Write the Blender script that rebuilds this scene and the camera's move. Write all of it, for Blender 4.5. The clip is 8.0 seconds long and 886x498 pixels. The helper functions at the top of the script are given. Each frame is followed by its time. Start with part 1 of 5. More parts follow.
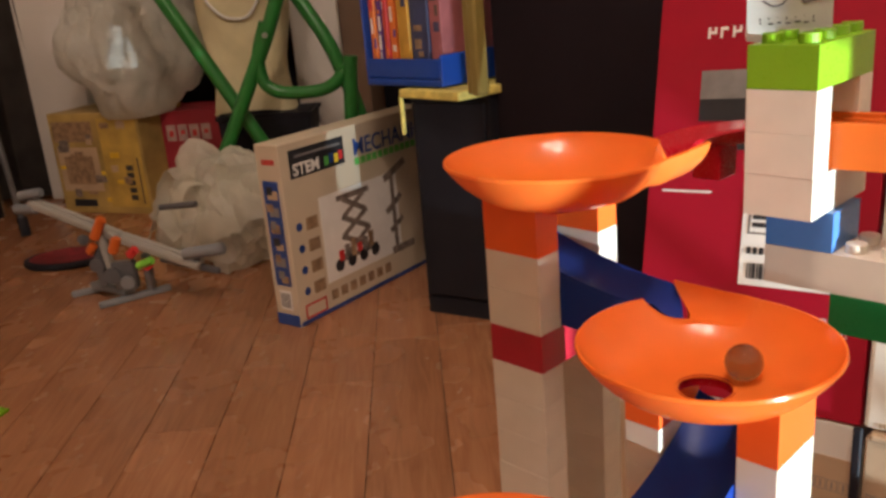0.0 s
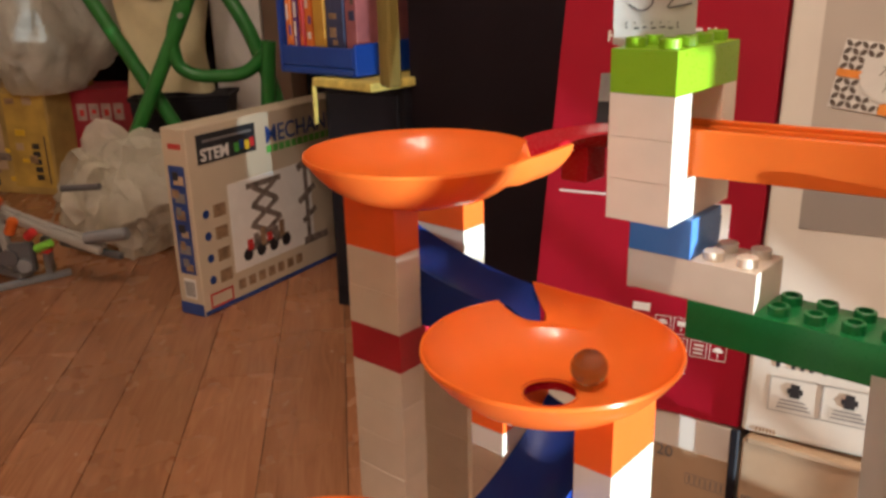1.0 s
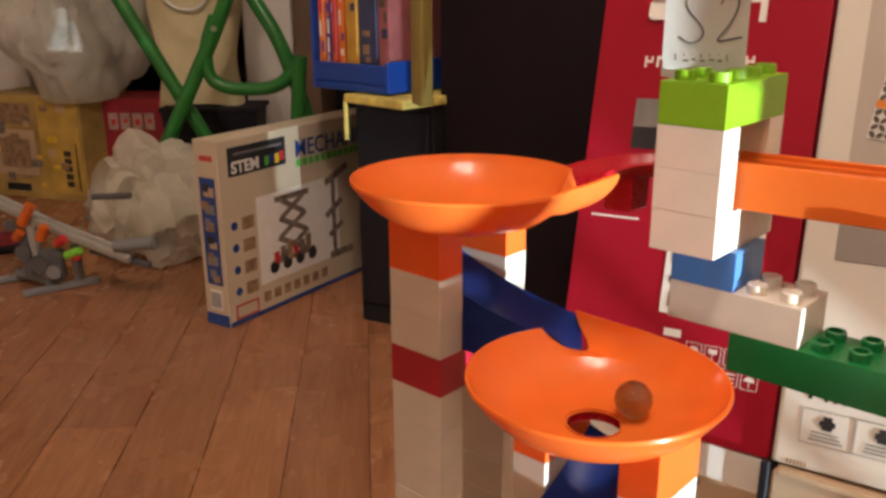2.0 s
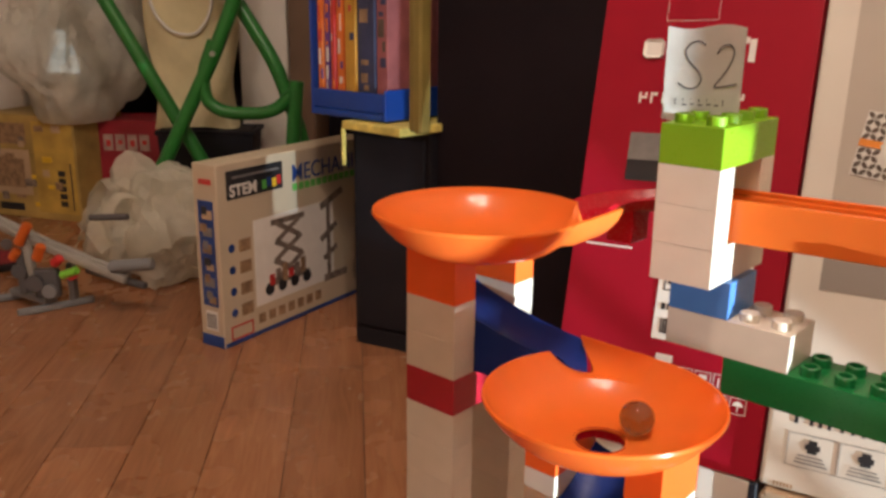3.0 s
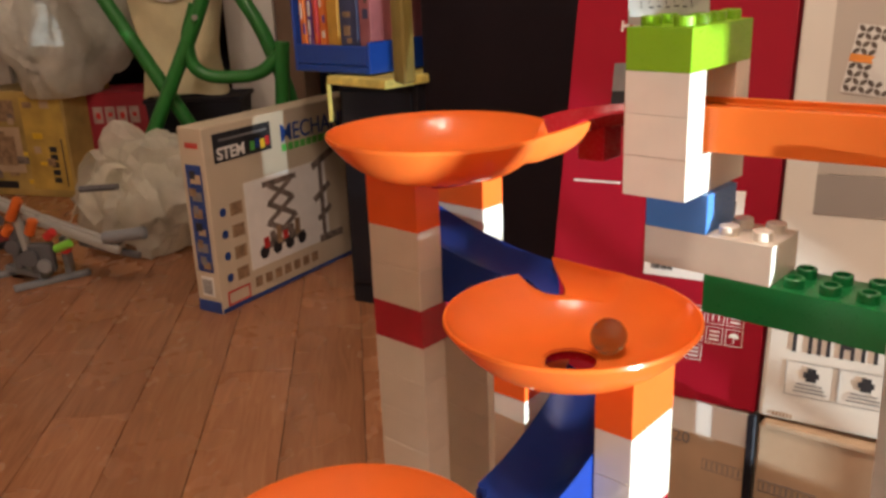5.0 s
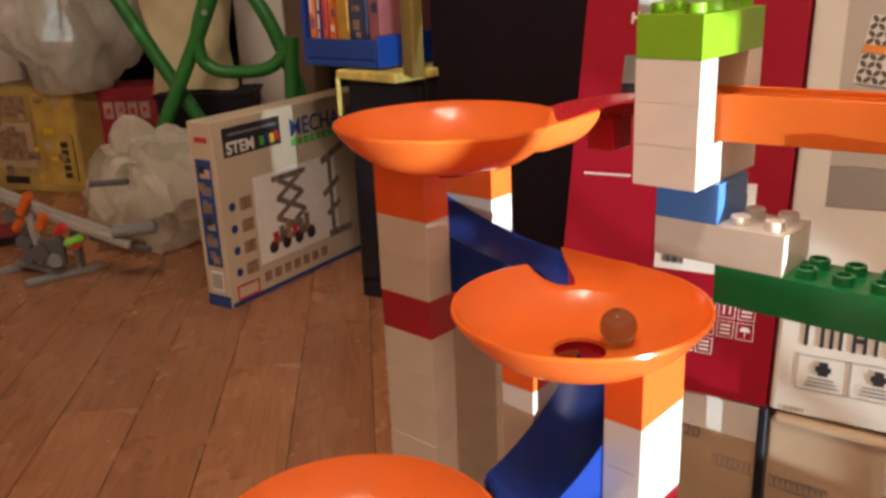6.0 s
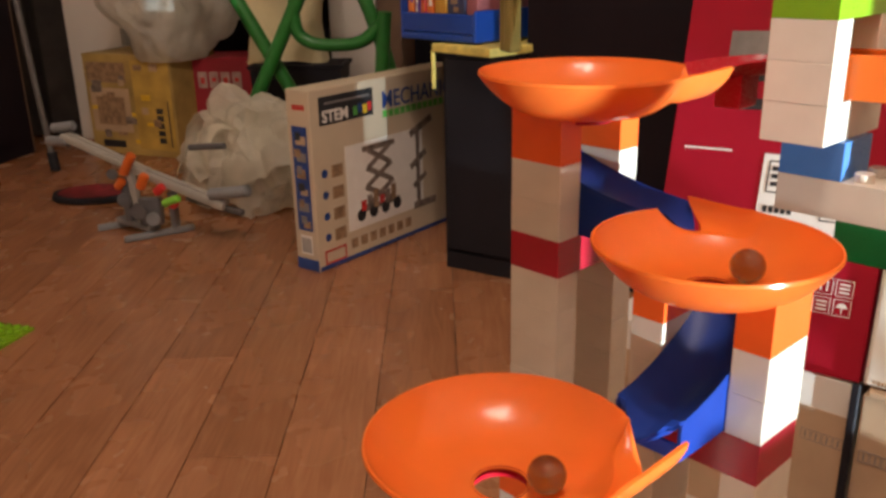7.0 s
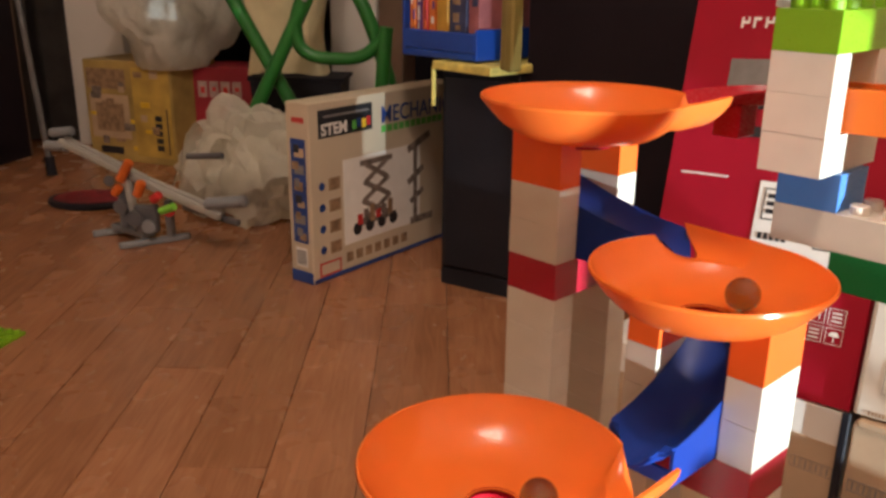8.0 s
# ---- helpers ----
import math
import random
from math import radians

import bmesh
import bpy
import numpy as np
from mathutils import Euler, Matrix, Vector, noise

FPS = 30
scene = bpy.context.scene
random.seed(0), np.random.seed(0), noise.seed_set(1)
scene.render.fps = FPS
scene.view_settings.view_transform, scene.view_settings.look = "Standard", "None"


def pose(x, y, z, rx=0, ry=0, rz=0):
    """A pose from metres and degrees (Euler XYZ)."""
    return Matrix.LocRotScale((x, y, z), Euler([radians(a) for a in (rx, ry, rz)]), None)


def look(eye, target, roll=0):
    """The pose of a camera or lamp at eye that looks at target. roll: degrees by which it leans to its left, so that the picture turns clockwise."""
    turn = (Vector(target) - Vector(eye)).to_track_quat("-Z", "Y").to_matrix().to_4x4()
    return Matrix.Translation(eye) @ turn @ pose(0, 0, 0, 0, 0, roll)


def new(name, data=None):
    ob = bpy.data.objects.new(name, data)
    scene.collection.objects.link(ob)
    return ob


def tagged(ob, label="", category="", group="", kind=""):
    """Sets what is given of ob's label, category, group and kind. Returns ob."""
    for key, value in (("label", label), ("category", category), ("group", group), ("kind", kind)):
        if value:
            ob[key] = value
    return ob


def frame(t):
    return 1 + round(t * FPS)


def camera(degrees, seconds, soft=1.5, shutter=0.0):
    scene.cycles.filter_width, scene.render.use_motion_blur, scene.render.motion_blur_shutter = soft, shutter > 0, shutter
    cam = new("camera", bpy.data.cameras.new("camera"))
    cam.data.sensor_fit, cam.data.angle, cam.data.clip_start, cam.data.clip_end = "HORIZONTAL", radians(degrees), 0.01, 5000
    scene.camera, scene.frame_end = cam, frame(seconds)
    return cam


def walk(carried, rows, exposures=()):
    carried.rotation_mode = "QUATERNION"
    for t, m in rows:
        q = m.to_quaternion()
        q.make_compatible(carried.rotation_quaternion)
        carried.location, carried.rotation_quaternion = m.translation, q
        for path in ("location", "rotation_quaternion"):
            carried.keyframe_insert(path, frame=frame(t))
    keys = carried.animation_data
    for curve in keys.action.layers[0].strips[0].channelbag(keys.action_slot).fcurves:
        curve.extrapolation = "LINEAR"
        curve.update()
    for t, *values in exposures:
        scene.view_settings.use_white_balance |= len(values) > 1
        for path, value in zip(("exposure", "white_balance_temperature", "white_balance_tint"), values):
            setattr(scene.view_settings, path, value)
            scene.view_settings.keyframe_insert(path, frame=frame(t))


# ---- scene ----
cam = camera(54.5, 8.0, soft=3.0)
PATH = [
    (0, (0.042, 0.024, 0.568), (-0.022, 1.929, -0.037), -4.8),
    (0.5, (0.061, 0.032, 0.563), (0.058, 1.93, -0.069), -4.5),
    (1, (0.074, 0.033, 0.565), (0.173, 1.929, -0.065), -1.5),
    (1.2, (0.067, 0.035, 0.567), (0.129, 1.936, -0.05), -1.7),
    (2.3, (0.063, 0.03, 0.574), (0.148, 1.944, 0.001), 0.6),
    (2.5, (0.07, 0.016, 0.579), (0.234, 1.933, 0.03), 0.4),
    (3, (0.048, 0.008, 0.58), (0.137, 1.93, 0.037), 0.7),
    (3.5, (0.067, 0.008, 0.579), (0.206, 1.933, 0.054), 0.4),
    (4, (0.065, 0.006, 0.573), (0.133, 1.926, 0.018), -2.4),
    (4.5, (0.068, 0.017, 0.56), (0.139, 1.919, -0.056), -2.3),
    (6, (0.07, 0.023, 0.553), (0.117, 1.92, -0.077), -2.5),
    (6.5, (0.051, 0.001, 0.544), (-0.003, 1.889, -0.113), -3.2),
    (7, (0.037, -0.011, 0.542), (-0.068, 1.876, -0.115), -1.2),
    (7.5, (0.038, -0.01, 0.542), (-0.058, 1.878, -0.11), -0.2),
    (8, (0.035, -0.013, 0.545), (-0.056, 1.885, -0.079), 0.6),
]
walk(cam, [(t, look(eye, target, roll)) for t, eye, target, roll in PATH])

# ---- light ----
world = bpy.data.worlds.new("world")
scene.world = world
world.use_nodes = True
sky = world.node_tree.nodes.new("ShaderNodeTexSky")
sky.sky_type, sky.sun_disc = "NISHITA", False
sky.sun_elevation, sky.sun_rotation = radians(1), radians(138)
world.node_tree.links.new(sky.outputs[0], world.node_tree.nodes["Background"].inputs[0])
world.node_tree.nodes["Background"].inputs[1].default_value = 0.045
scene.view_settings.exposure = 1.1

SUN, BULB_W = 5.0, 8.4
SUN_TURN, SUN_HIGH = 48.0, -5.0              # low light from the right, set below the horizon so rays rise
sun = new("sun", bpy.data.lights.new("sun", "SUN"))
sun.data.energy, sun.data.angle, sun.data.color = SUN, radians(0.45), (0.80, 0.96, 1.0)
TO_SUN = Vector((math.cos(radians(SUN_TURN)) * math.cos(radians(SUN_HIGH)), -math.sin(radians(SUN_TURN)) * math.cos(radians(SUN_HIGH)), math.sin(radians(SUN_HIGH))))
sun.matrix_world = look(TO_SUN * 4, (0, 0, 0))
WINDOW = (1.14, -1.22, 0.20, 0.02, 0.50)    # wall plane, then the opening's sides, foot and head
SUN_BLOCKERS = [(-0.642, -0.270, 0.498), (-0.240, -0.231, 0.498), (-0.186, -0.060, 0.498), (-1.218, -0.870, 0.12), (-0.870, -0.787, 0.220), (-0.787, -0.642, 0.287)]   # sides and head of each unseen leaf added to block sun
BULBS = [(-0.03, -0.20, 2.02), (0.21, -0.12, 2.02), (0.02, 0.04, 2.02)]
for place in BULBS:
    bulb_light = new("bulb_light", bpy.data.lights.new("bulb_light", "POINT"))
    bulb_light.data.energy, bulb_light.data.color, bulb_light.data.shadow_soft_size = BULB_W, (1.0, 0.815, 0.695), 0.024
    bulb_light.location = place


# ---- materials ----
def nodes_of(name):
    m = bpy.data.materials.new(name)
    m.use_nodes = True
    return m, m.node_tree, m.node_tree.nodes["Principled BSDF"]


def surface(name, colour, rough=0.5, vary=0.12, scale=30.0, bump=0.1, metal=0.0, fine=400.0, coat=0.0, shine=0.5, through_light=0.0, each=0.0, spots=0.0):
    """A base colour that drifts at two scales, with roughness and relief of the same grain."""
    m, tree, bsdf = nodes_of(name)
    n, l = tree.nodes, tree.links
    coord = n.new("ShaderNodeTexCoord")
    big, small = n.new("ShaderNodeTexNoise"), n.new("ShaderNodeTexNoise")
    big.inputs["Scale"].default_value, small.inputs["Scale"].default_value = scale, fine
    big.inputs["Detail"].default_value = 5
    for t in (big, small):
        l.new(coord.outputs["Object"], t.inputs["Vector"])
    ramp = n.new("ShaderNodeValToRGB")
    ramp.color_ramp.elements[0].position, ramp.color_ramp.elements[1].position = 0.3, 0.7
    c = Vector(colour)
    ramp.color_ramp.elements[0].color = (*(c * (1 - vary)), 1)
    ramp.color_ramp.elements[1].color = (*[min(0.9, x * (1 + vary)) for x in c], 1)
    l.new(big.outputs["Fac"], ramp.inputs["Fac"])
    out = ramp.outputs["Color"]
    if each:
        info, val = n.new("ShaderNodeObjectInfo"), n.new("ShaderNodeMapRange")
        val.inputs["To Min"].default_value, val.inputs["To Max"].default_value = 1 - each, 1 + each
        l.new(info.outputs["Random"], val.inputs["Value"])
        hsv = n.new("ShaderNodeHueSaturation")
        l.new(val.outputs[0], hsv.inputs["Value"])
        l.new(out, hsv.inputs["Color"])
        out = hsv.outputs["Color"]
    l.new(out, bsdf.inputs["Base Color"])
    rr = n.new("ShaderNodeMapRange")
    rr.inputs["To Min"].default_value, rr.inputs["To Max"].default_value = max(0.02, rough - 0.08), min(1, rough + 0.08)
    l.new(small.outputs["Fac"], rr.inputs["Value"])
    l.new(rr.outputs[0], bsdf.inputs["Roughness"])
    if bump:
        b = n.new("ShaderNodeBump")
        b.inputs["Strength"].default_value, b.inputs["Distance"].default_value = bump, 0.001
        l.new(small.outputs["Fac"], b.inputs["Height"])
        l.new(b.outputs[0], bsdf.inputs["Normal"])
    bsdf.inputs["Metallic"].default_value = metal
    bsdf.inputs["Coat Weight"].default_value = coat
    bsdf.inputs["Specular IOR Level"].default_value = shine
    if through_light:
        bsdf.inputs["Subsurface Weight"].default_value = through_light
        bsdf.inputs["Subsurface Radius"].default_value = (0.006, 0.003, 0.001)
        bsdf.inputs["Subsurface Scale"].default_value = 1.0
        glow, both = n.new("ShaderNodeBsdfTranslucent"), n.new("ShaderNodeMixShader")   # thin walls let light through
        glow.inputs["Color"].default_value, both.inputs["Fac"].default_value = (0.98, 0.34, 0.07, 1), 0.25
        l.new(bsdf.outputs[0], both.inputs[1])
        l.new(glow.outputs[0], both.inputs[2])
        l.new(both.outputs[0], n["Material Output"].inputs["Surface"])
    return m


def plastic(name, colour, rough=0.22, through_light=0.0, shine=0.5):
    return surface(name, colour, rough, vary=0.04, scale=60, bump=0.03, fine=900, through_light=through_light, each=0.03, shine=shine)


def wood_floor():
    m, tree, bsdf = nodes_of("varnished floorboard")
    n, l = tree.nodes, tree.links
    coord, mapping, info = n.new("ShaderNodeTexCoord"), n.new("ShaderNodeMapping"), n.new("ShaderNodeObjectInfo")
    mapping.inputs["Scale"].default_value = (16, 1.3, 1)
    l.new(coord.outputs["Object"], mapping.inputs["Vector"])
    shift = n.new("ShaderNodeVectorMath")
    far = n.new("ShaderNodeMath")
    far.operation = "MULTIPLY"
    far.inputs[1].default_value = 37.0
    l.new(info.outputs["Random"], far.inputs[0])
    l.new(mapping.outputs[0], shift.inputs[0])
    l.new(far.outputs[0], shift.inputs[1])
    grain, cloud = n.new("ShaderNodeTexNoise"), n.new("ShaderNodeTexNoise")
    grain.inputs["Scale"].default_value, grain.inputs["Detail"].default_value, grain.inputs["Distortion"].default_value = 6, 8, 1.2
    cloud.inputs["Scale"].default_value, cloud.inputs["Detail"].default_value = 7, 3
    l.new(shift.outputs[0], grain.inputs["Vector"])
    l.new(coord.outputs["Object"], cloud.inputs["Vector"])
    ramp = n.new("ShaderNodeValToRGB")
    ramp.color_ramp.elements[0].position, ramp.color_ramp.elements[1].position = 0.25, 0.8
    ramp.color_ramp.elements[0].color, ramp.color_ramp.elements[1].color = (0.30, 0.122, 0.056, 1), (0.49, 0.222, 0.110, 1)
    l.new(grain.outputs["Fac"], ramp.inputs["Fac"])
    tone, hsv = n.new("ShaderNodeMapRange"), n.new("ShaderNodeHueSaturation")
    tone.inputs["To Min"].default_value, tone.inputs["To Max"].default_value = 0.90, 1.12
    l.new(info.outputs["Random"], tone.inputs["Value"])
    l.new(tone.outputs[0], hsv.inputs["Value"])
    l.new(ramp.outputs["Color"], hsv.inputs["Color"])
    mix = n.new("ShaderNodeMix")
    mix.data_type, mix.blend_type = "RGBA", "MULTIPLY"
    mix.inputs["Factor"].default_value = 0.25
    l.new(hsv.outputs["Color"], mix.inputs["A"])
    bw = n.new("ShaderNodeMapRange")
    bw.inputs["From Min"].default_value, bw.inputs["From Max"].default_value = 0.3, 0.7
    bw.inputs["To Min"].default_value, bw.inputs["To Max"].default_value = 0.17, 0.36
    l.new(cloud.outputs["Fac"], bw.inputs["Value"])
    l.new(bw.outputs[0], bsdf.inputs["Roughness"])
    l.new(cloud.outputs["Fac"], mix.inputs["B"])
    l.new(mix.outputs["Result"], bsdf.inputs["Base Color"])
    b = n.new("ShaderNodeBump")
    b.inputs["Strength"].default_value, b.inputs["Distance"].default_value = 0.12, 0.001
    l.new(grain.outputs["Fac"], b.inputs["Height"])
    l.new(b.outputs[0], bsdf.inputs["Normal"])
    return m


def film(name, colour, clear, rough=0.4):
    """Thin crumpled plastic film that lets part of the light through."""
    m, tree, bsdf = nodes_of(name)
    n, l = tree.nodes, tree.links
    noise_, coord = n.new("ShaderNodeTexNoise"), n.new("ShaderNodeTexCoord")
    noise_.inputs["Scale"].default_value, noise_.inputs["Detail"].default_value = 14, 6
    l.new(coord.outputs["Object"], noise_.inputs["Vector"])
    rng = n.new("ShaderNodeMapRange")
    rng.inputs["From Min"].default_value, rng.inputs["From Max"].default_value = 0.3, 0.7
    rng.inputs["To Min"].default_value, rng.inputs["To Max"].default_value = max(0, 1 - clear - 0.15), min(1, 1 - clear + 0.15)
    l.new(noise_.outputs["Fac"], rng.inputs["Value"])
    l.new(rng.outputs[0], bsdf.inputs["Alpha"])
    bsdf.inputs["Base Color"].default_value, bsdf.inputs["Roughness"].default_value = (*colour, 1), rough
    bsdf.inputs["Transmission Weight"].default_value = 0.0
    b = n.new("ShaderNodeBump")
    b.inputs["Strength"].default_value, b.inputs["Distance"].default_value = 0.5, 0.008
    bend, cells = n.new("ShaderNodeVectorMath"), n.new("ShaderNodeTexVoronoi")
    bend.operation = "MULTIPLY_ADD"
    bend.inputs[1].default_value = (0.12, 0.12, 0.12)
    l.new(noise_.outputs["Color"], bend.inputs[0])
    l.new(coord.outputs["Object"], bend.inputs[2])
    l.new(bend.outputs[0], cells.inputs["Vector"])
    cells.inputs["Scale"].default_value = 26
    l.new(cells.outputs["Distance"], b.inputs["Height"])
    l.new(b.outputs[0], bsdf.inputs["Normal"])
    thin, both = n.new("ShaderNodeBsdfTranslucent"), n.new("ShaderNodeMixShader")
    thin.inputs["Color"].default_value = (*colour, 1)
    clear_, out = n.new("ShaderNodeBsdfTransparent"), n["Material Output"]
    l.new(b.outputs[0], thin.inputs["Normal"])
    both.inputs["Fac"].default_value = 0.35
    l.new(bsdf.outputs[0], both.inputs[1])
    l.new(thin.outputs[0], both.inputs[2])
    sheer = n.new("ShaderNodeMixShader")
    sheer.inputs["Fac"].default_value = clear * 0.45
    l.new(both.outputs[0], sheer.inputs[1])
    l.new(clear_.outputs[0], sheer.inputs[2])
    l.new(sheer.outputs[0], out.inputs["Surface"])
    return m


def glass(name, colour, rough=0.02):
    m, tree, bsdf = nodes_of(name)
    bsdf.inputs["Base Color"].default_value = (*colour, 1)
    bsdf.inputs["Transmission Weight"].default_value, bsdf.inputs["Roughness"].default_value, bsdf.inputs["IOR"].default_value = 0.97, rough, 1.5
    return m


ORANGE = plastic("orange plastic", (0.87, 0.195, 0.034), 0.19, 0.12, 0.38)
BRICK_ORANGE = plastic("orange brick plastic", (0.86, 0.125, 0.02), 0.22)
WHITE = plastic("white brick plastic", (0.70, 0.635, 0.545), 0.24)
RED = plastic("dark red brick plastic", (0.40, 0.012, 0.03), 0.22)
LIME = plastic("lime green brick plastic", (0.19, 0.38, 0.012), 0.3)
GREEN = plastic("dark green brick plastic", (0.008, 0.17, 0.045), 0.3)
SKYBLUE = plastic("mid blue brick plastic", (0.07, 0.21, 0.55), 0.3)
BLUE = plastic("deep blue glossy plastic", (0.012, 0.038, 0.24), 0.34, 0.0, 0.12)
CHUTE_RED = plastic("bright red glossy plastic", (0.42, 0.008, 0.02), 0.26, 0.0, 0.2)
MARBLE = glass("amber brown glass", (0.30, 0.27, 0.16))
PAPER = surface("white paper", (0.70, 0.69, 0.66), 0.8, vary=0.05, scale=50, bump=0.15, fine=300)
INK = surface("dark grey pencil line", (0.09, 0.085, 0.09), 0.7, vary=0.3, scale=300, bump=0)
CARD_RED = surface("red printed card", (0.34, 0.004, 0.022), 0.42, vary=0.06, scale=9, bump=0.05, fine=250, shine=0.3)
CARD_BEIGE = surface("pale beige printed card", (0.70, 0.66, 0.60), 0.45, vary=0.05, scale=9, bump=0.08, fine=250)
CARD_WHITE = surface("white printed card", (0.84, 0.82, 0.78), 0.45, vary=0.05, scale=9, bump=0.08, fine=250)
CARD_GREY = surface("warm grey printed card", (0.47, 0.42, 0.37), 0.45, vary=0.05, scale=9, bump=0.05, fine=250)
CARD_DARKGREY = surface("darker grey printed card", (0.30, 0.27, 0.25), 0.45, vary=0.05, scale=9, bump=0.05, fine=250)
CARTON = surface("brown corrugated cardboard", (0.50, 0.36, 0.24), 0.8, vary=0.12, scale=14, bump=0.25, fine=160)
PRINT_WHITE = surface("white print", (0.82, 0.80, 0.78), 0.5, vary=0.04, scale=40, bump=0)
PRINT_BLACK = surface("black print", (0.025, 0.025, 0.03), 0.4, vary=0.2, scale=40, bump=0)
PRINT_GREY = surface("grey print", (0.22, 0.21, 0.21), 0.45, vary=0.15, scale=60, bump=0)
PRINT_BLUE = surface("blue print", (0.018, 0.06, 0.26), 0.4, vary=0.25, scale=30, bump=0)
PRINT_RED = surface("red print", (0.55, 0.03, 0.03), 0.45, vary=0.15, scale=40, bump=0)
PRINT_YELLOW = surface("yellow print", (0.75, 0.50, 0.03), 0.45, vary=0.15, scale=30, bump=0)
PRINT_GREEN = surface("green print", (0.10, 0.45, 0.08), 0.45, vary=0.15, scale=40, bump=0)
PRINT_ORANGE = surface("orange print", (0.75, 0.26, 0.04), 0.45, vary=0.15, scale=40, bump=0)
PRINT_LEAF = surface("dark brown leaf print", (0.10, 0.075, 0.06), 0.45, vary=0.3, scale=60, bump=0)
PRINT_DARK = surface("dark mixed picture print", (0.19, 0.15, 0.13), 0.45, vary=0.6, scale=70, bump=0)
PRINT_PALE = surface("pale faded print", (0.42, 0.30, 0.27), 0.5, vary=0.3, scale=40, bump=0)
PRINT_TAN = surface("brown print", (0.30, 0.19, 0.11), 0.45, vary=0.4, scale=60, bump=0)
BLACKBOARD = surface("black laminate", (0.015, 0.015, 0.021), 0.6, vary=0.25, scale=6, bump=0.1, fine=220, shine=0.2)
DARKWOOD = surface("very dark brown wood", (0.013, 0.009, 0.012), 0.62, vary=0.3, scale=5, bump=0.12, fine=150, shine=0.12)
YELLOWMAT = surface("yellow patterned mat", (0.72, 0.60, 0.16), 0.8, vary=0.25, scale=45, bump=0.4, fine=200)
GOLD = surface("ochre painted frame", (0.24, 0.18, 0.05), 0.4, vary=0.2, scale=20, bump=0.1)
BINBLUE = plastic("blue tray plastic", (0.012, 0.06, 0.36), 0.3)
TUBE = surface("green painted steel tube", (0.022, 0.18, 0.03), 0.35, vary=0.12, scale=30, bump=0.05)
TOYGREY = plastic("mid grey toy beam plastic", (0.22, 0.23, 0.25), 0.4)
TOYDARK = plastic("dark grey toy plate plastic", (0.10, 0.10, 0.11), 0.4)
TOYWHITE = plastic("pale grey toy beam plastic", (0.37, 0.355, 0.33), 0.4)
TOYORANGE = plastic("orange toy connector plastic", (0.62, 0.13, 0.02), 0.35)
TOYGREEN = plastic("lime toy connector plastic", (0.22, 0.60, 0.06), 0.35)
BAGFILM = film("cloudy white bag film", (0.90, 0.89, 0.82), 0.26, 0.34)
WRAPFILM = film("crumpled clear wrapping film", (0.93, 0.91, 0.82), 0.50, 0.14)
CREAM = surface("cream cloth", (0.62, 0.55, 0.34), 0.85, vary=0.12, scale=14, bump=0.5, fine=300)
WALLPAINT = surface("off-white wall paint", (0.76, 0.71, 0.63), 0.8, vary=0.05, scale=3, bump=0.1, fine=90)
WHITEPANEL = surface("white laminate panel", (0.74, 0.70, 0.66), 0.5, vary=0.06, scale=4, bump=0.05)
BROWNWALL = surface("brown timber panel", (0.17, 0.10, 0.06), 0.55, vary=0.2, scale=7, bump=0.15, fine=120)
STEEL = surface("brushed grey metal", (0.42, 0.42, 0.42), 0.35, vary=0.1, scale=40, bump=0.05, metal=0.8)
DULLSTEEL = surface("dull dark grey metal", (0.16, 0.16, 0.17), 0.5, vary=0.2, scale=30, bump=0.05, metal=0.6)
DISC_RED = surface("dark red woven mat", (0.20, 0.012, 0.02), 0.8, vary=0.3, scale=50, bump=0.4)
CURTAIN = surface("dark grey-brown cloth", (0.06, 0.05, 0.045), 0.9, vary=0.3, scale=9, bump=0.4)
# half-clear sheet added to weaken the sun in one window bay
SUN_DIMMER, _tree, _b = nodes_of("half-clear sun-dimming sheet")
_b.inputs["Base Color"].default_value, _b.inputs["Alpha"].default_value, _b.inputs["Roughness"].default_value = (0.8, 0.8, 0.8, 1), 0.62, 0.9
FLOORWOOD = wood_floor()
GAP = surface("dark joint between boards", (0.035, 0.016, 0.008), 0.8, vary=0.2, scale=20, bump=0.1)
BULBGLOW, _tree, _b = nodes_of("lit bulb")
_b.inputs["Emission Color"].default_value, _b.inputs["Emission Strength"].default_value = (1.0, 0.72, 0.42, 1), 25.0
BOOKS = [surface("book cover " + n, c, 0.45, vary=0.25, scale=25, bump=0.05) for n, c in
         (("orange", (0.75, 0.20, 0.04)), ("violet", (0.14, 0.06, 0.30)), ("red", (0.55, 0.05, 0.05)), ("ochre", (0.52, 0.28, 0.04)), ("pink", (0.34, 0.11, 0.12)), ("navy", (0.04, 0.05, 0.12)))]


# ---- shape helpers ----
def part(name, bm, material, parent=None, label="", smooth=False):
    mesh = bpy.data.meshes.new(name)
    bm.normal_update()
    bm.to_mesh(mesh)
    bm.free()
    if material:
        mesh.materials.append(material)
    if smooth:
        mesh.polygons.foreach_set("use_smooth", [True] * len(mesh.polygons))
        mesh.set_sharp_from_angle(angle=radians(40))
    ob = new(name, mesh)
    ob.parent = parent
    return tagged(ob, label)


def thing(name, m, label, category, group="", kind=""):
    ob = new(name)
    ob.empty_display_size = 0.02
    ob.matrix_basis = m
    return tagged(ob, label, category, group, kind)


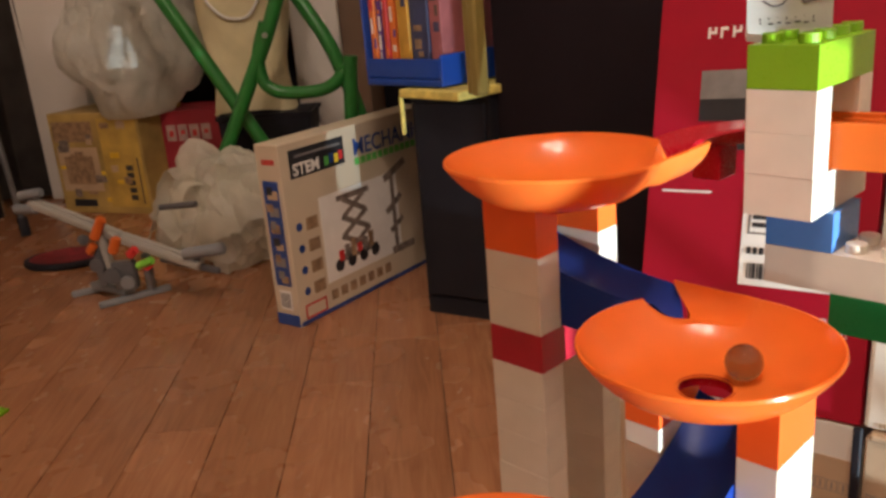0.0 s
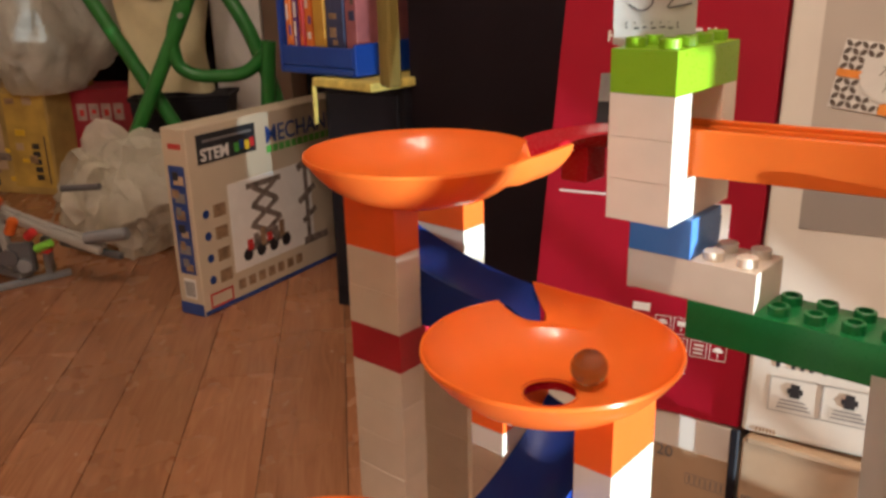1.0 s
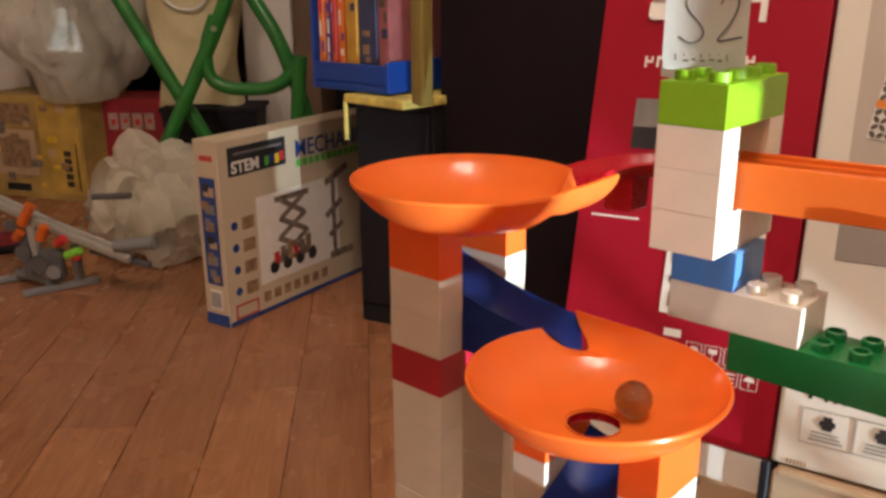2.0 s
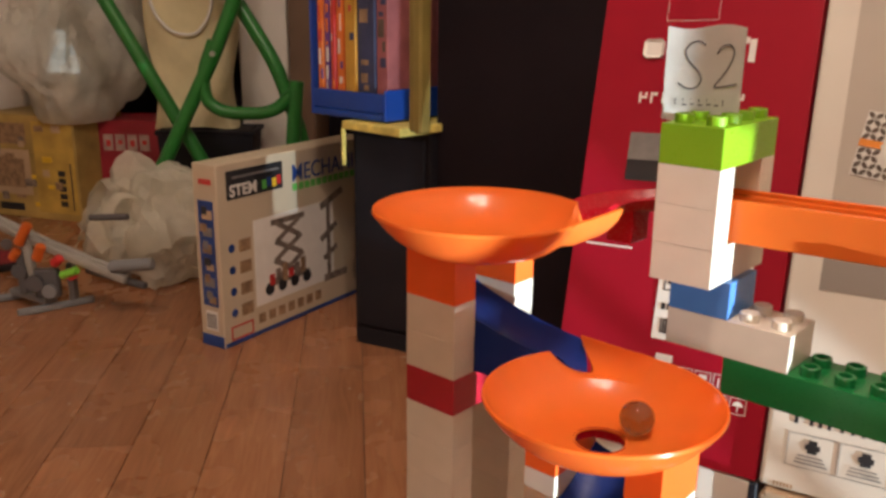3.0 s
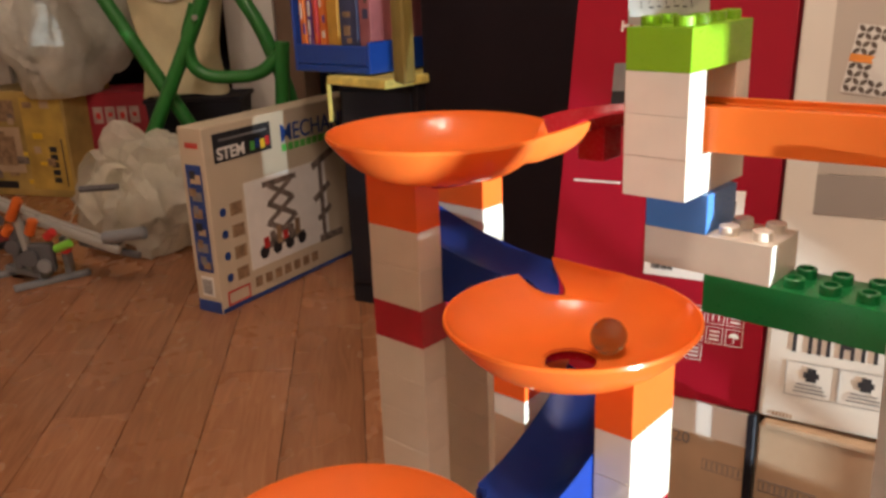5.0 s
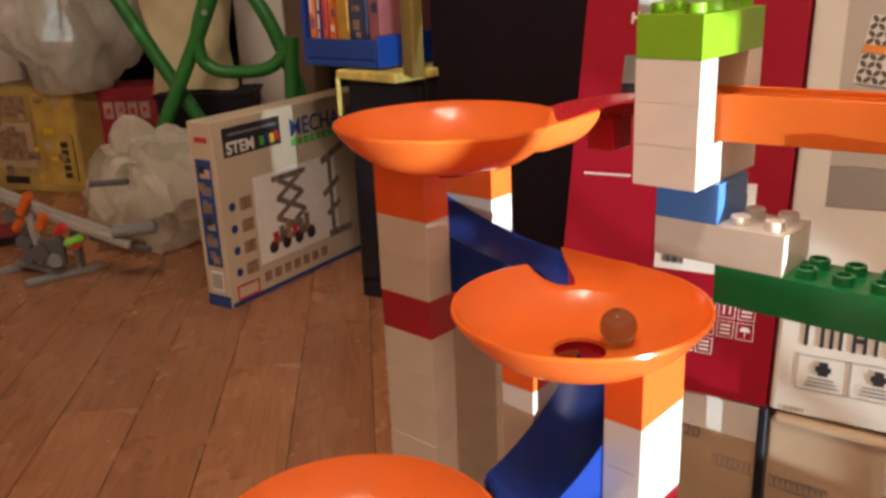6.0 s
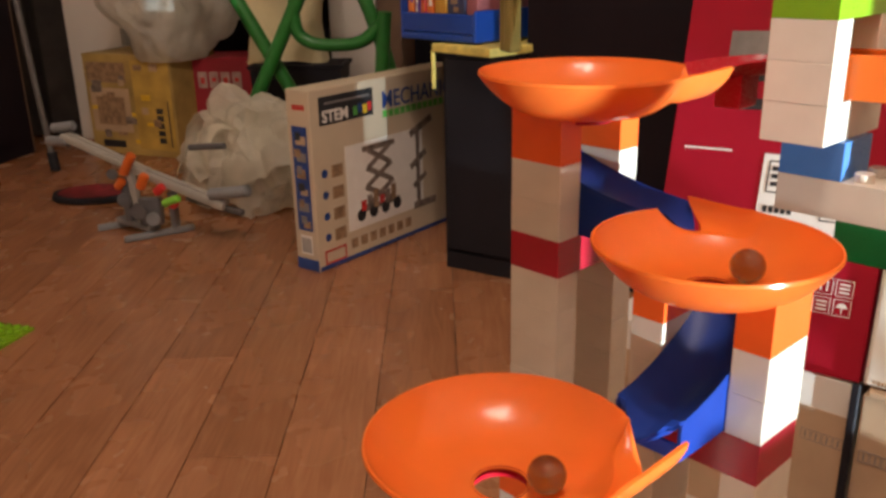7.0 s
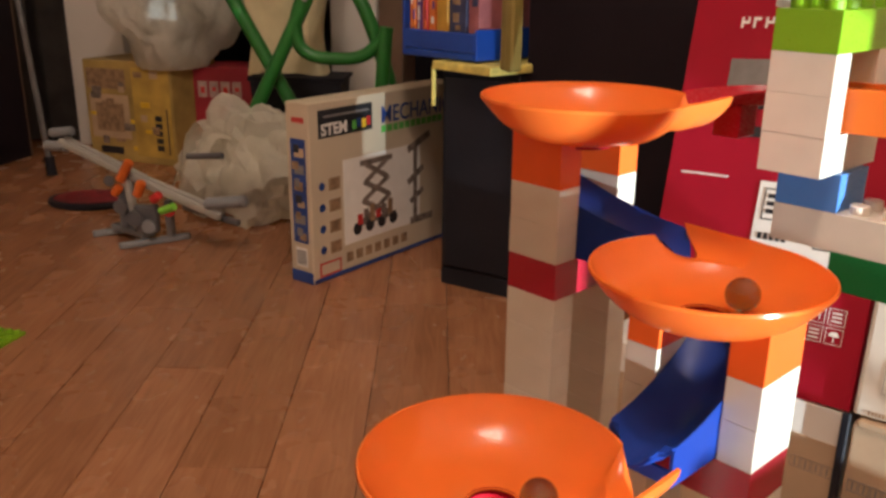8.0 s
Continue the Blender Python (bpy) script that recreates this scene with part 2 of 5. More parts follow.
def box(bm, x0, x1, y0, y1, z0, z1, bevel=0.0, segments=1):
    got = bmesh.ops.create_cube(bm, size=1.0, matrix=Matrix.LocRotScale(((x0 + x1) / 2, (y0 + y1) / 2, (z0 + z1) / 2), None, (x1 - x0, y1 - y0, z1 - z0)))
    if bevel:
        edges = list({e for v in got["verts"] for e in v.link_edges})
        bmesh.ops.bevel(bm, geom=edges, offset=bevel, segments=segments, affect="EDGES", profile=0.6)


def boxed(x0, x1, y0, y1, z0, z1, bevel=0.0, segments=1):
    bm = bmesh.new()
    box(bm, x0, x1, y0, y1, z0, z1, bevel, segments)
    return bm


def rod(bm, a, b, r, r2=None, n=12):
    a, b = Vector(a), Vector(b)
    turn = (b - a).to_track_quat("Z", "Y").to_matrix().to_4x4()
    bmesh.ops.create_cone(bm, cap_ends=True, segments=n, radius1=r, radius2=r if r2 is None else r2, depth=(b - a).length,
                          matrix=Matrix.Translation((a + b) / 2) @ turn)


def pipe(bm, points, r, n=12, bend=6):
    """A round tube along points with softened corners."""
    pts = [Vector(p) for p in points]
    path = [pts[0]]
    for p, q, s in zip(pts, pts[1:], pts[2:]):
        d1, d2 = min(0.05, (q - p).length * 0.4), min(0.05, (s - q).length * 0.4)
        a, b = q + (p - q).normalized() * d1, q + (s - q).normalized() * d2
        path += [a.lerp(q, k / bend).lerp(q.lerp(b, k / bend), k / bend) for k in range(bend + 1)]
    path.append(pts[-1])
    side, rings = Vector((0.31, 0.87, 0.2)), []
    for k, p in enumerate(path):
        d = (path[min(k + 1, len(path) - 1)] - path[max(k - 1, 0)]).normalized()
        s = (side - d * side.dot(d)).normalized()
        w = d.cross(s)
        rings.append([bm.verts.new(p + r * (s * math.cos(2 * math.pi * i / n) + w * math.sin(2 * math.pi * i / n))) for i in range(n)])
    for g, h in zip(rings, rings[1:]):
        for i in range(n):
            bm.faces.new((g[i], g[(i + 1) % n], h[(i + 1) % n], h[i]))
    bm.faces.new(rings[0][::-1])
    bm.faces.new(rings[-1])


def loft(bm, rows, closed=False):
    """Faces between rows of points."""
    vs = [[bm.verts.new(p) for p in row] for row in rows]
    for g, h in zip(vs, vs[1:]):
        for i in range(len(g) - (0 if closed else 1)):
            j = (i + 1) % len(g)
            bm.faces.new((g[i], g[j], h[j], h[i]))
    return vs


def lettering(text, size, m, material, parent, name="lettering", bold=0.0, wide=1.0, align="LEFT", lean=0.0):
    """Raised print with the built-in font, as a mesh."""
    curve = bpy.data.curves.new(name, "FONT")
    curve.body, curve.size, curve.extrude, curve.offset, curve.align_x, curve.shear = text, size, 0.0003, bold, align, lean
    tmp = bpy.data.objects.new(name, curve)
    mesh = bpy.data.meshes.new_from_object(tmp)
    bpy.data.objects.remove(tmp)
    mesh.materials.clear()
    mesh.materials.append(material)
    ob = new(name, mesh)
    ob.parent = parent
    ob.matrix_basis = m @ Matrix.Diagonal((wide, 1, 1, 1))
    return ob


# ---- large structure ----
floor = thing("floor", Matrix(), "varnished orange-brown wooden floor of narrow boards", "floor", kind="structure")
part("subfloor", boxed(-2.6, 1.14, -1.6, 3.0, -0.06, -0.004), GAP, floor)
wall_back = tagged(part("wall_back", boxed(-2.7, 1.3, 3.0, 3.12, -0.06, 2.5), WALLPAINT), "off-white painted wall behind the clutter", "wall", kind="structure")
wall_left = tagged(part("wall_left", boxed(-2.72, -2.6, -1.72, 3.0, -0.06, 2.5), WALLPAINT), "off-white painted side wall", "wall", kind="structure")
wall_front = tagged(part("wall_front", boxed(-2.6, 1.14, -1.72, -1.6, -0.06, 2.5), WALLPAINT), "off-white painted wall behind the viewer", "wall", kind="structure")
_, wy0, wy1, wz0, wz1 = WINDOW
wbm = bmesh.new()
for dims in ((-1.6, wy0, -0.06, 2.5), (wy1, 3.0, -0.06, 2.5), (wy0, wy1, -0.06, wz0), (wy0, wy1, wz1, 2.5)):
    box(wbm, 1.14, 1.26, *dims)
wall_right = tagged(part("wall_right", wbm, WALLPAINT), "off-white painted wall with a window opening", "wall", kind="structure")
ceiling = tagged(part("ceiling", boxed(-2.72, 1.26, -1.72, 3.12, 2.5, 2.6), WALLPAINT), "plain off-white ceiling", "ceiling", kind="structure")
# Unseen window; its opening is sized to let sun reach chosen parts only.
window_1 = thing("window_1", pose(1.2, 0, 0), "small white framed window letting in low daylight", "window", kind="structure")
for d in ((wy0 + 0.001, wy0 + 0.012, wz0 + 0.001, wz1 - 0.001), (wy1 - 0.012, wy1 - 0.001, wz0 + 0.001, wz1 - 0.001), (wy0 + 0.0125, wy1 - 0.0125, wz0 + 0.001, wz0 + 0.012), (wy0 + 0.0125, wy1 - 0.0125, wz1 - 0.012, wz1 - 0.001)):
    part("window_frame", boxed(-0.02, 0.02, *d, 0.002), WHITEPANEL, window_1)
# Two unseen leaves added to keep sun off the tower front and paper flag.
part("shutter", boxed(-0.0345, -0.0305, -0.838, -0.790, 0.293, wz1 - 0.002, 0.001), WHITEPANEL, window_1, "unseen narrow white leaf added at the window head to block sun")
part("shutter", boxed(-0.0345, -0.0305, -0.668, -0.6425, 0.402, wz1 - 0.002, 0.001), WHITEPANEL, window_1, "unseen narrow white leaf added at the window head to block sun")
# More unseen leaves, added to cut the sun down to chosen patches.
for leaf in SUN_BLOCKERS:
    part("shutter", boxed(-0.0345, -0.0305, leaf[0] + 0.0003, leaf[1] - 0.0003, wz0 + 0.002, leaf[2], 0.001), WHITEPANEL, window_1, "unseen white leaf added to block sun at the window")

# Unseen sheet added to dim the sun patch on the kit box.
part("sun_dimmer", boxed(-0.045, -0.044, -0.060, wy1 - 0.002, wz0 + 0.002, wz1 - 0.002), SUN_DIMMER, window_1, "unseen half-clear sheet added to dim sun through one bay")

# ---- toy brick grid ----
STUD, COURSE = 0.0159, 0.0192
GRID = 44.0                                  # degrees by which the brick rows turn clockwise from x


def brick_mesh(nu, nv, height=COURSE, studs=True, hollow=False, stud_h=0.0045):
    bm = bmesh.new()
    g = 0.00008
    box(bm, g, nu * STUD - g, g, nv * STUD - g, 0.00003, height - 0.00003, 0.00032, 2)
    if studs:
        for i in range(nu):
            for j in range(nv):
                c = Vector(((i + 0.5) * STUD, (j + 0.5) * STUD, 0))
                ro, ri, n = 0.0047, 0.0032, 20
                z0, z1 = height - 0.0004, height + stud_h
                rings = [(ro, z0), (ro, z1 - 0.0004), (ro - 0.0004, z1)] + ([(ri, z1), (ri, height + 0.0008)] if hollow else [])
                vs = loft(bm, [[c + Vector((r * math.cos(2 * math.pi * k / n), r * math.sin(2 * math.pi * k / n), z)) for k in range(n)] for r, z in rings], True)
                bm.faces.new(vs[-1])
    return bm


MESHES = {}


def brick(m, u, v, z, nu, nv, material, label, studs=False, hollow=False, height=COURSE, group="toy bricks"):
    """One toy brick: u, v in studs from the origin m of its row, z its underside in metres."""
    key = (nu, nv, material.name, studs, hollow, height)
    if key not in MESHES:
        ob = part("toy_brick", brick_mesh(nu, nv, height, studs, hollow), material)
        MESHES[key] = ob.data
    else:
        ob = new("toy_brick", MESHES[key])
    ob.matrix_basis = m @ pose(u * STUD + random.uniform(-1, 1) * 0.00012, v * STUD + random.uniform(-1, 1) * 0.00012, z, 0, 0, random.uniform(-0.25, 0.25))
    return tagged(ob, label, "toy brick", group)


def column(m, u, v, nu, nv, colours, top):
    """Bricks from the top down: (material, label) each."""
    for k, (mat, label) in enumerate(colours):
        brick(m, u, v, top - (k + 1) * COURSE, nu, nv, mat, label)


W = (WHITE, "white glossy plastic toy brick in a tower")
O = (BRICK_ORANGE, "orange plastic toy brick under a funnel bowl")


# ---- funnel bowls ----
DEPTH = 0.0198
HOLE = 0.0102
POWER = 2.9                                  # how flat the bowls' floors are

def bowl(c, rim_z, radius, turn, label):
    """A dish with a drain hole and a tangential inlet whose outer wall runs on past the rim. turn: degrees of the inlet's direction."""
    ob = thing("funnel_bowl", pose(c[0], c[1], rim_z, 0, 0, turn), label, "marble run funnel", "funnel bowls")
    depth, hole, n, wall = DEPTH, HOLE, 96, 0.0016
    prof = []
    for k in range(15):
        t = k / 14
        prof.append((hole + (radius - hole) * t, -depth + depth * (t ** POWER)))
    lip0, lip1 = radians(-90), radians(-28)     # the stretch of the rim that opens into the inlet

    def ring(r, z, a):
        return Vector((r * math.cos(a), r * math.sin(a), z))

    bm = bmesh.new()
    inner = [[ring(r, z, 2 * math.pi * k / n) for k in range(n)] for r, z in prof]
    outer = [[ring(r + wall * 0.9, z - wall * (1 - 0.55 * i / 14), 2 * math.pi * k / n) for k in range(n)] for i, (r, z) in enumerate(prof)]
    # rounded rim roll
    top = [[ring(radius + wall * 0.15, 0.0007, 2 * math.pi * k / n) for k in range(n)], [ring(radius + wall * 0.75, 0.0006, 2 * math.pi * k / n) for k in range(n)]]
    loft(bm, [outer[0]] + inner + top + outer[::-1], True)
    def dish_z(r):
        return -depth + depth * (max(0.0, (r - hole) / (radius - hole)) ** POWER)

    wide, length = 0.0245, radius * 0.87

    def channel_z(x, y):
        return max(dish_z(-y), -0.0145) + 0.0050 * max(0.0, x) / length

    # the rim is cut away where the inlet meets it
    for co, no in (((0.003, 0, 0), (1, 0, 0)), ((0, wide - radius, 0), (0, 1, 0))):
        bmesh.ops.bisect_plane(bm, geom=bm.verts[:] + bm.edges[:] + bm.faces[:], plane_co=co, plane_no=no, dist=1e-6)
    gone = []
    for f in bm.faces:
        c = f.calc_center_median()
        if c.x > 0.003 and c.y < wide - radius and math.hypot(c.x, c.y) > radius * 0.83:
            gone.append(f)
    bmesh.ops.delete(bm, geom=gone, context="FACES")
    bmesh.ops.recalc_face_normals(bm, faces=bm.faces)
    dish = part("dish", bm, ORANGE, ob, smooth=True)
    # inlet: runs along +x at the side y = -radius
    bm = bmesh.new()
    rows = []
    # half-pipe: a rounded upright outer wall, then a floor that runs in under the dish
    for k in range(25):
        s = k / 24
        blend = min(1.0, s / 0.45)
        blend = blend * blend * (3 - 2 * blend)
        row = []
        for j in range(19):
            q = j / 18
            if q < 0.55:
                turned = math.pi / 2 * q / 0.55
                dy, drop = 0.0095 * (1 - math.cos(turned)), math.sin(turned)
            else:
                dy, drop = 0.0095 + (wide - 0.0095) * (q - 0.55) / 0.45, 1.0
            x = s * length - 0.013 * s * drop ** 1.8 * (1 - max(0.0, (q - 0.55) / 0.45) ** 0.7)
            y = -radius + dy
            pipe_z = 0.0006 + 0.0012 * s - (0.0118 + 0.001 * s) * drop
            shallow = channel_z(x, y) + 0.0006 * (1 - q)
            z = shallow + (pipe_z - shallow) * blend
            if q > 0.55:                       # the inner side rises to meet the cut rim
                z += (min(0.0, dish_z(min(radius, math.hypot(x, y)))) - z) * max(0.0, (q - 0.55) / 0.45) ** 2
            if math.hypot(x, y) < radius * 0.97 and q > 0.3:
                z = min(z, dish_z(math.hypot(x, y)) - 0.0004)
            row.append(Vector((x, y - 0.0003, z)))
        under = [p + Vector((0, -0.0015 * (1 - min(1.0, i / 10)), -0.0004 - 0.0013 * min(1.0, i / 8))) for i, p in enumerate(row)]
        rows.append(row + under[::-1])
    ends = loft(bm, rows, True)
    bm.faces.new(ends[0][::-1])
    bm.faces.new(ends[-1])
    bmesh.ops.recalc_face_normals(bm, faces=bm.faces)
    part("inlet_channel", bm, ORANGE, ob, smooth=True)
    # collar under the drain
    bm = bmesh.new()
    nn = 40
    loft(bm, [[ring(r, z, 2 * math.pi * k / nn) for k in range(nn)] for r, z in ((hole + 0.001, -depth + 0.0004), (hole + 0.001, -depth - 0.0045), (hole + 0.0026, -depth - 0.0045), (hole + 0.0026, -depth - 0.0006))], True)
    part("drain_collar", bm, CHUTE_RED, ob, "red collar under the drain hole", smooth=True)
    return ob


def base_block(ob, m, u0, u1, v0, v1, low, radius, rim_z):
    """The moulded block under a bowl: its top follows the dish. u, v in studs on the row m."""
    back = ob.matrix_basis.inverted()
    bm = bmesh.new()
    nu, nv = 8, 8
    grid, foot = [], []
    for i in range(nu + 1):
        grid.append([])
        foot.append([])
        for j in range(nv + 1):
            p = m @ Vector(((u0 + (u1 - u0) * i / nu) * STUD, (v0 + (v1 - v0) * j / nv) * STUD, low))
            q = back @ p
            r = min(math.hypot(q.x, q.y), radius)
            z = -DEPTH + DEPTH * max(0.0, (r - HOLE) / (radius - HOLE)) ** POWER - 0.0011
            grid[-1].append(bm.verts.new((q.x, q.y, min(z, -0.003))))
            foot[-1].append(bm.verts.new(q))
    for i in range(nu):
        for j in range(nv):
            bm.faces.new((grid[i][j], grid[i + 1][j], grid[i + 1][j + 1], grid[i][j + 1]))
            bm.faces.new((foot[i][j], foot[i][j + 1], foot[i + 1][j + 1], foot[i + 1][j]))
    for i in range(nu):
        bm.faces.new((foot[i][0], foot[i + 1][0], grid[i + 1][0], grid[i][0]))
        bm.faces.new((foot[i + 1][nv], foot[i][nv], grid[i][nv], grid[i + 1][nv]))
    for j in range(nv):
        bm.faces.new((foot[0][j + 1], foot[0][j], grid[0][j], grid[0][j + 1]))
        bm.faces.new((foot[nu][j], foot[nu][j + 1], grid[nu][j + 1], grid[nu][j]))
    bmesh.ops.recalc_face_normals(bm, faces=bm.faces)
    return part("base_block", bm, BRICK_ORANGE, ob)


def chute(m, material, label, high, low, back, run, block):
    """A slide: along +x from -back to run; a solid block to x = block, then a free spout. Heights in metres over the base."""
    ob = thing("slide_chute", m, label, "marble run slide", "slides")
    half, n = STUD - 0.0006, 24

    def top(x):
        t = (x + back) / (run + back)
        return low + (high - low) * max(0.0, 1 - t) ** 1.9

    bm = bmesh.new()
    rows = []
    for k in range(n + 1):
        x = -back + (run + back) * k / n
        z = top(x)
        t = k / n
        dip = 0.003 + 0.007 * min(1, t * 1.4)
        narrow = 1 - 0.30 * max(0, (x - block) / max(1e-6, run - block))
        row = []
        for j in range(13):
            q = -1 + 2 * j / 12
            nose = -0.008 * (abs(q) ** 2) * max(0, (x - block) / max(1e-6, run - block))
            row.append(Vector((x + nose, q * half * narrow, z - dip * (1 - q * q))))
        rows.append(row + [p - Vector((0, 0, 0.0018)) for p in row[::-1]])
    ends = loft(bm, rows, True)
    bm.faces.new(ends[0][::-1])
    bm.faces.new(ends[-1])
    bmesh.ops.recalc_face_normals(bm, faces=bm.faces)
    part("trough", bm, material, ob, smooth=True)
    for side in (-1, 1):
        bm = bmesh.new()
        pts = [(-back, 0.0002), (block, 0.0002)] + [(block - (block + back) * k / 14, top(block - (block + back) * k / 14) - 0.0019) for k in range(15)]
        a = [bm.verts.new((x, side * half, z)) for x, z in pts]
        b = [bm.verts.new((x, side * (half - 0.0016), z)) for x, z in pts]
        bm.faces.new(a)
        bm.faces.new(b[::-1])
        for i in range(len(a)):
            j = (i + 1) % len(a)
            bm.faces.new((a[i], b[i], b[j], a[j]))
        bmesh.ops.recalc_face_normals(bm, faces=bm.faces)
        part("side_wall", bm, material, ob)
    part("end_wall", boxed(block - 0.0016, block - 0.0001, -half + 0.0017, half - 0.0017, 0.0002, top(block) - 0.011), material, ob)
    return ob


def marble(x, y, z):
    bm = bmesh.new()
    bmesh.ops.create_uvsphere(bm, u_segments=32, v_segments=20, radius=0.0074, matrix=Matrix.Translation((0, 0, 0)))
    ob = part("glass_marble", bm, MARBLE, smooth=True)
    ob.location = (x, y, z)
    return tagged(ob, "amber-brown clear glass marble resting in an orange bowl", "marble", "marbles")


# ---- tower under the top bowl ----
C1, C2, C3 = (0.0845, 0.413), (0.1293, 0.328), (0.0416, 0.272)
Z1, Z2, Z3 = 0.4855, 0.4265, 0.368
R1, R2, R3 = 0.0510, 0.0485, 0.0510
F1 = (0.0717, 0.3935)                         # front corner of the tower
T1 = pose(F1[0], F1[1], 0, 0, 0, -GRID) @ pose(-2 * STUD, 0, 0)
RD = (RED, "dark red plastic toy brick in a tower")
TOP1 = 0.4616
n_white = 19
column(T1, 0, 0, 2, 1, [W, W], TOP1 - COURSE)
column(T1, 0, 3, 2, 1, [W, W], TOP1 - COURSE)
brick(T1, 0, 0, TOP1 - 4 * COURSE, 2, 4, RED, "long dark red plastic toy brick joining two pillars")
column(T1, 0, 0, 2, 1, [W] * n_white, TOP1 - 4 * COURSE)
column(T1, 0, 3, 2, 1, [W] * n_white, TOP1 - 4 * COURSE)
b1 = bowl(C1, Z1, R1, 90 - GRID, "orange plastic funnel bowl on a tall white tower")
for v0 in (0, 3):
    base_block(b1, T1, 0.01, 1.99, v0 + 0.01, v0 + 0.99, TOP1 - COURSE, R1, Z1)
chute(T1 @ pose(STUD, 2 * STUD, TOP1 - 3 * COURSE), BLUE, "deep blue glossy slide leading between two funnel bowls", 0.0382, 0.020, STUD, 0.070, 3.6 * STUD)

# ---- tower under the middle bowl ----
F2 = (0.145, 0.292)
T2 = pose(F2[0], F2[1], 0, 0, 0, -GRID) @ pose(-4 * STUD, 0, 0)
TOP2 = 0.391 + COURSE
column(T2, 3, 0, 1, 2, [W, W], TOP2 - COURSE)
column(T2, 0, 0, 1, 2, [W, W], TOP2 - COURSE)
brick(T2, 0, 0, TOP2 - 4 * COURSE, 4, 2, RED, "long dark red plastic toy brick joining two pillars")
column(T2, 3, 0, 1, 2, [W] * 17, TOP2 - 4 * COURSE)
column(T2, 0, 0, 1, 2, [W] * 17, TOP2 - 4 * COURSE)
b2 = bowl(C2, Z2, R2, 180 - GRID, "orange plastic funnel bowl fed by a blue slide")
for u0 in (0, 3):
    base_block(b2, T2, u0 + 0.01, u0 + 0.99, 0.01, 1.99, TOP2 - COURSE, R2, Z2)
chute(T2 @ pose(2 * STUD, STUD, TOP2 - 3 * COURSE, 0, 0, -90), BLUE, "deep blue glossy slide leading down to the lowest bowl", 0.0440, 0.0175, STUD * 0.9, 0.056, 3.05 * STUD)

# ---- lowest bowl ----
b3 = bowl(C3, Z3, R3, 90 - GRID, "orange plastic funnel bowl, the lowest of three")
T3 = pose(C3[0], C3[1], 0, 0, 0, -GRID) @ pose(-2 * STUD, -2 * STUD, 0)
TOP3 = Z3 - 0.0185
for v0 in (0, 3):
    base_block(b3, T3, 1.01, 2.99, v0 + 0.01, v0 + 0.99, TOP3 - COURSE, R3, Z3)
    column(T3, 1, v0, 2, 1, [W] * 17, TOP3 - COURSE)


def rest(c, z, radius, dx, dy):
    """A marble lying in a bowl, off its middle by dx, dy."""
    r = math.hypot(dx, dy)
    marble(c[0] + dx, c[1] + dy, z - DEPTH + DEPTH * max(0.0, (r - HOLE) / (radius - HOLE)) ** POWER + 0.0078)


rest(C2, Z2, R2, 0.016, 0.004)
rest(C3, Z3, R3, 0.017, -0.006)

# ---- start tower ----
P0 = (0.1695, 0.412)
T0 = pose(P0[0], P0[1], 0, 0, 0, -GRID)
ZT = 0.509
TB = pose(0.173, 0.411, 0, 0, 0, -GRID)       # the beam and what stands on it
brick(T0, 0, 0, ZT, 2, 4, LIME, "lime green plastic toy brick with open studs bridging two pillars", True, True)
column(T0, 0, 0, 2, 1, [W, W], ZT)
column(T0, 0, 3, 2, 1, [W, W], ZT)
brick(T0, 0, 0, ZT - 3 * COURSE, 2, 4, WHITE, "long white plastic toy brick under a bridge")
brick(TB, 0, 1, ZT - 4 * COURSE, 2, 2, SKYBLUE, "mid blue plastic toy brick under the start tower")
brick(TB, 0, 1, ZT - 5 * COURSE, 4, 2, WHITE, "white plastic toy brick with bare studs", True)
brick(TB, 2, 1, ZT - 6 * COURSE, 12, 2, GREEN, "long dark green toy beam with hollow studs", True, True)
brick(TB, 8, 1, ZT - 5 * COURSE, 2, 2, GREEN, "dark green plastic toy brick on a beam")
brick(TB, 8, 1, ZT - 4 * COURSE, 2, 2, SKYBLUE, "mid blue plastic toy brick under the orange rail")
brick(TB, 8, 1, ZT - 3 * COURSE, 2, 2, WHITE, "white plastic toy brick under the orange rail")
column(TB, 8, 1, 2, 2, [W] * 20, ZT - 6 * COURSE)

# orange rail through the arch
rail = thing("marble_rail", T0 @ pose(0.2 * STUD, 2 * STUD, ZT - 2 * COURSE + 0.0006, 0, 0, 6), "long orange plastic marble rail through a brick arch", "marble run rail")
bm = bmesh.new()
half = STUD - 0.0008
inner = half - 0.0024
prof = [(-inner, 0.0004), (-inner, 0.0186)]
prof += [(-0.0105 * math.cos(math.pi * k / 12), 0.0183 - 0.0105 * math.sin(math.pi * k / 12)) for k in range(13)]
prof += [(inner, 0.0186), (inner, 0.0004)]
ends = loft(bm, [[Vector((x, y, z)) for y, z in prof] for x in (0.0002, 0.12, 0.2598)], True)
bm.faces.new(ends[0][::-1])
bm.faces.new(ends[-1])
bmesh.ops.recalc_face_normals(bm, faces=bm.faces)
for near, far in ((-half, -inner), (inner, half)):
    part("side_wall", boxed(0.0, 0.26, near, far, 0.0, 0.0212, 0.0005), ORANGE, rail)
part("channel", bm, ORANGE, rail)

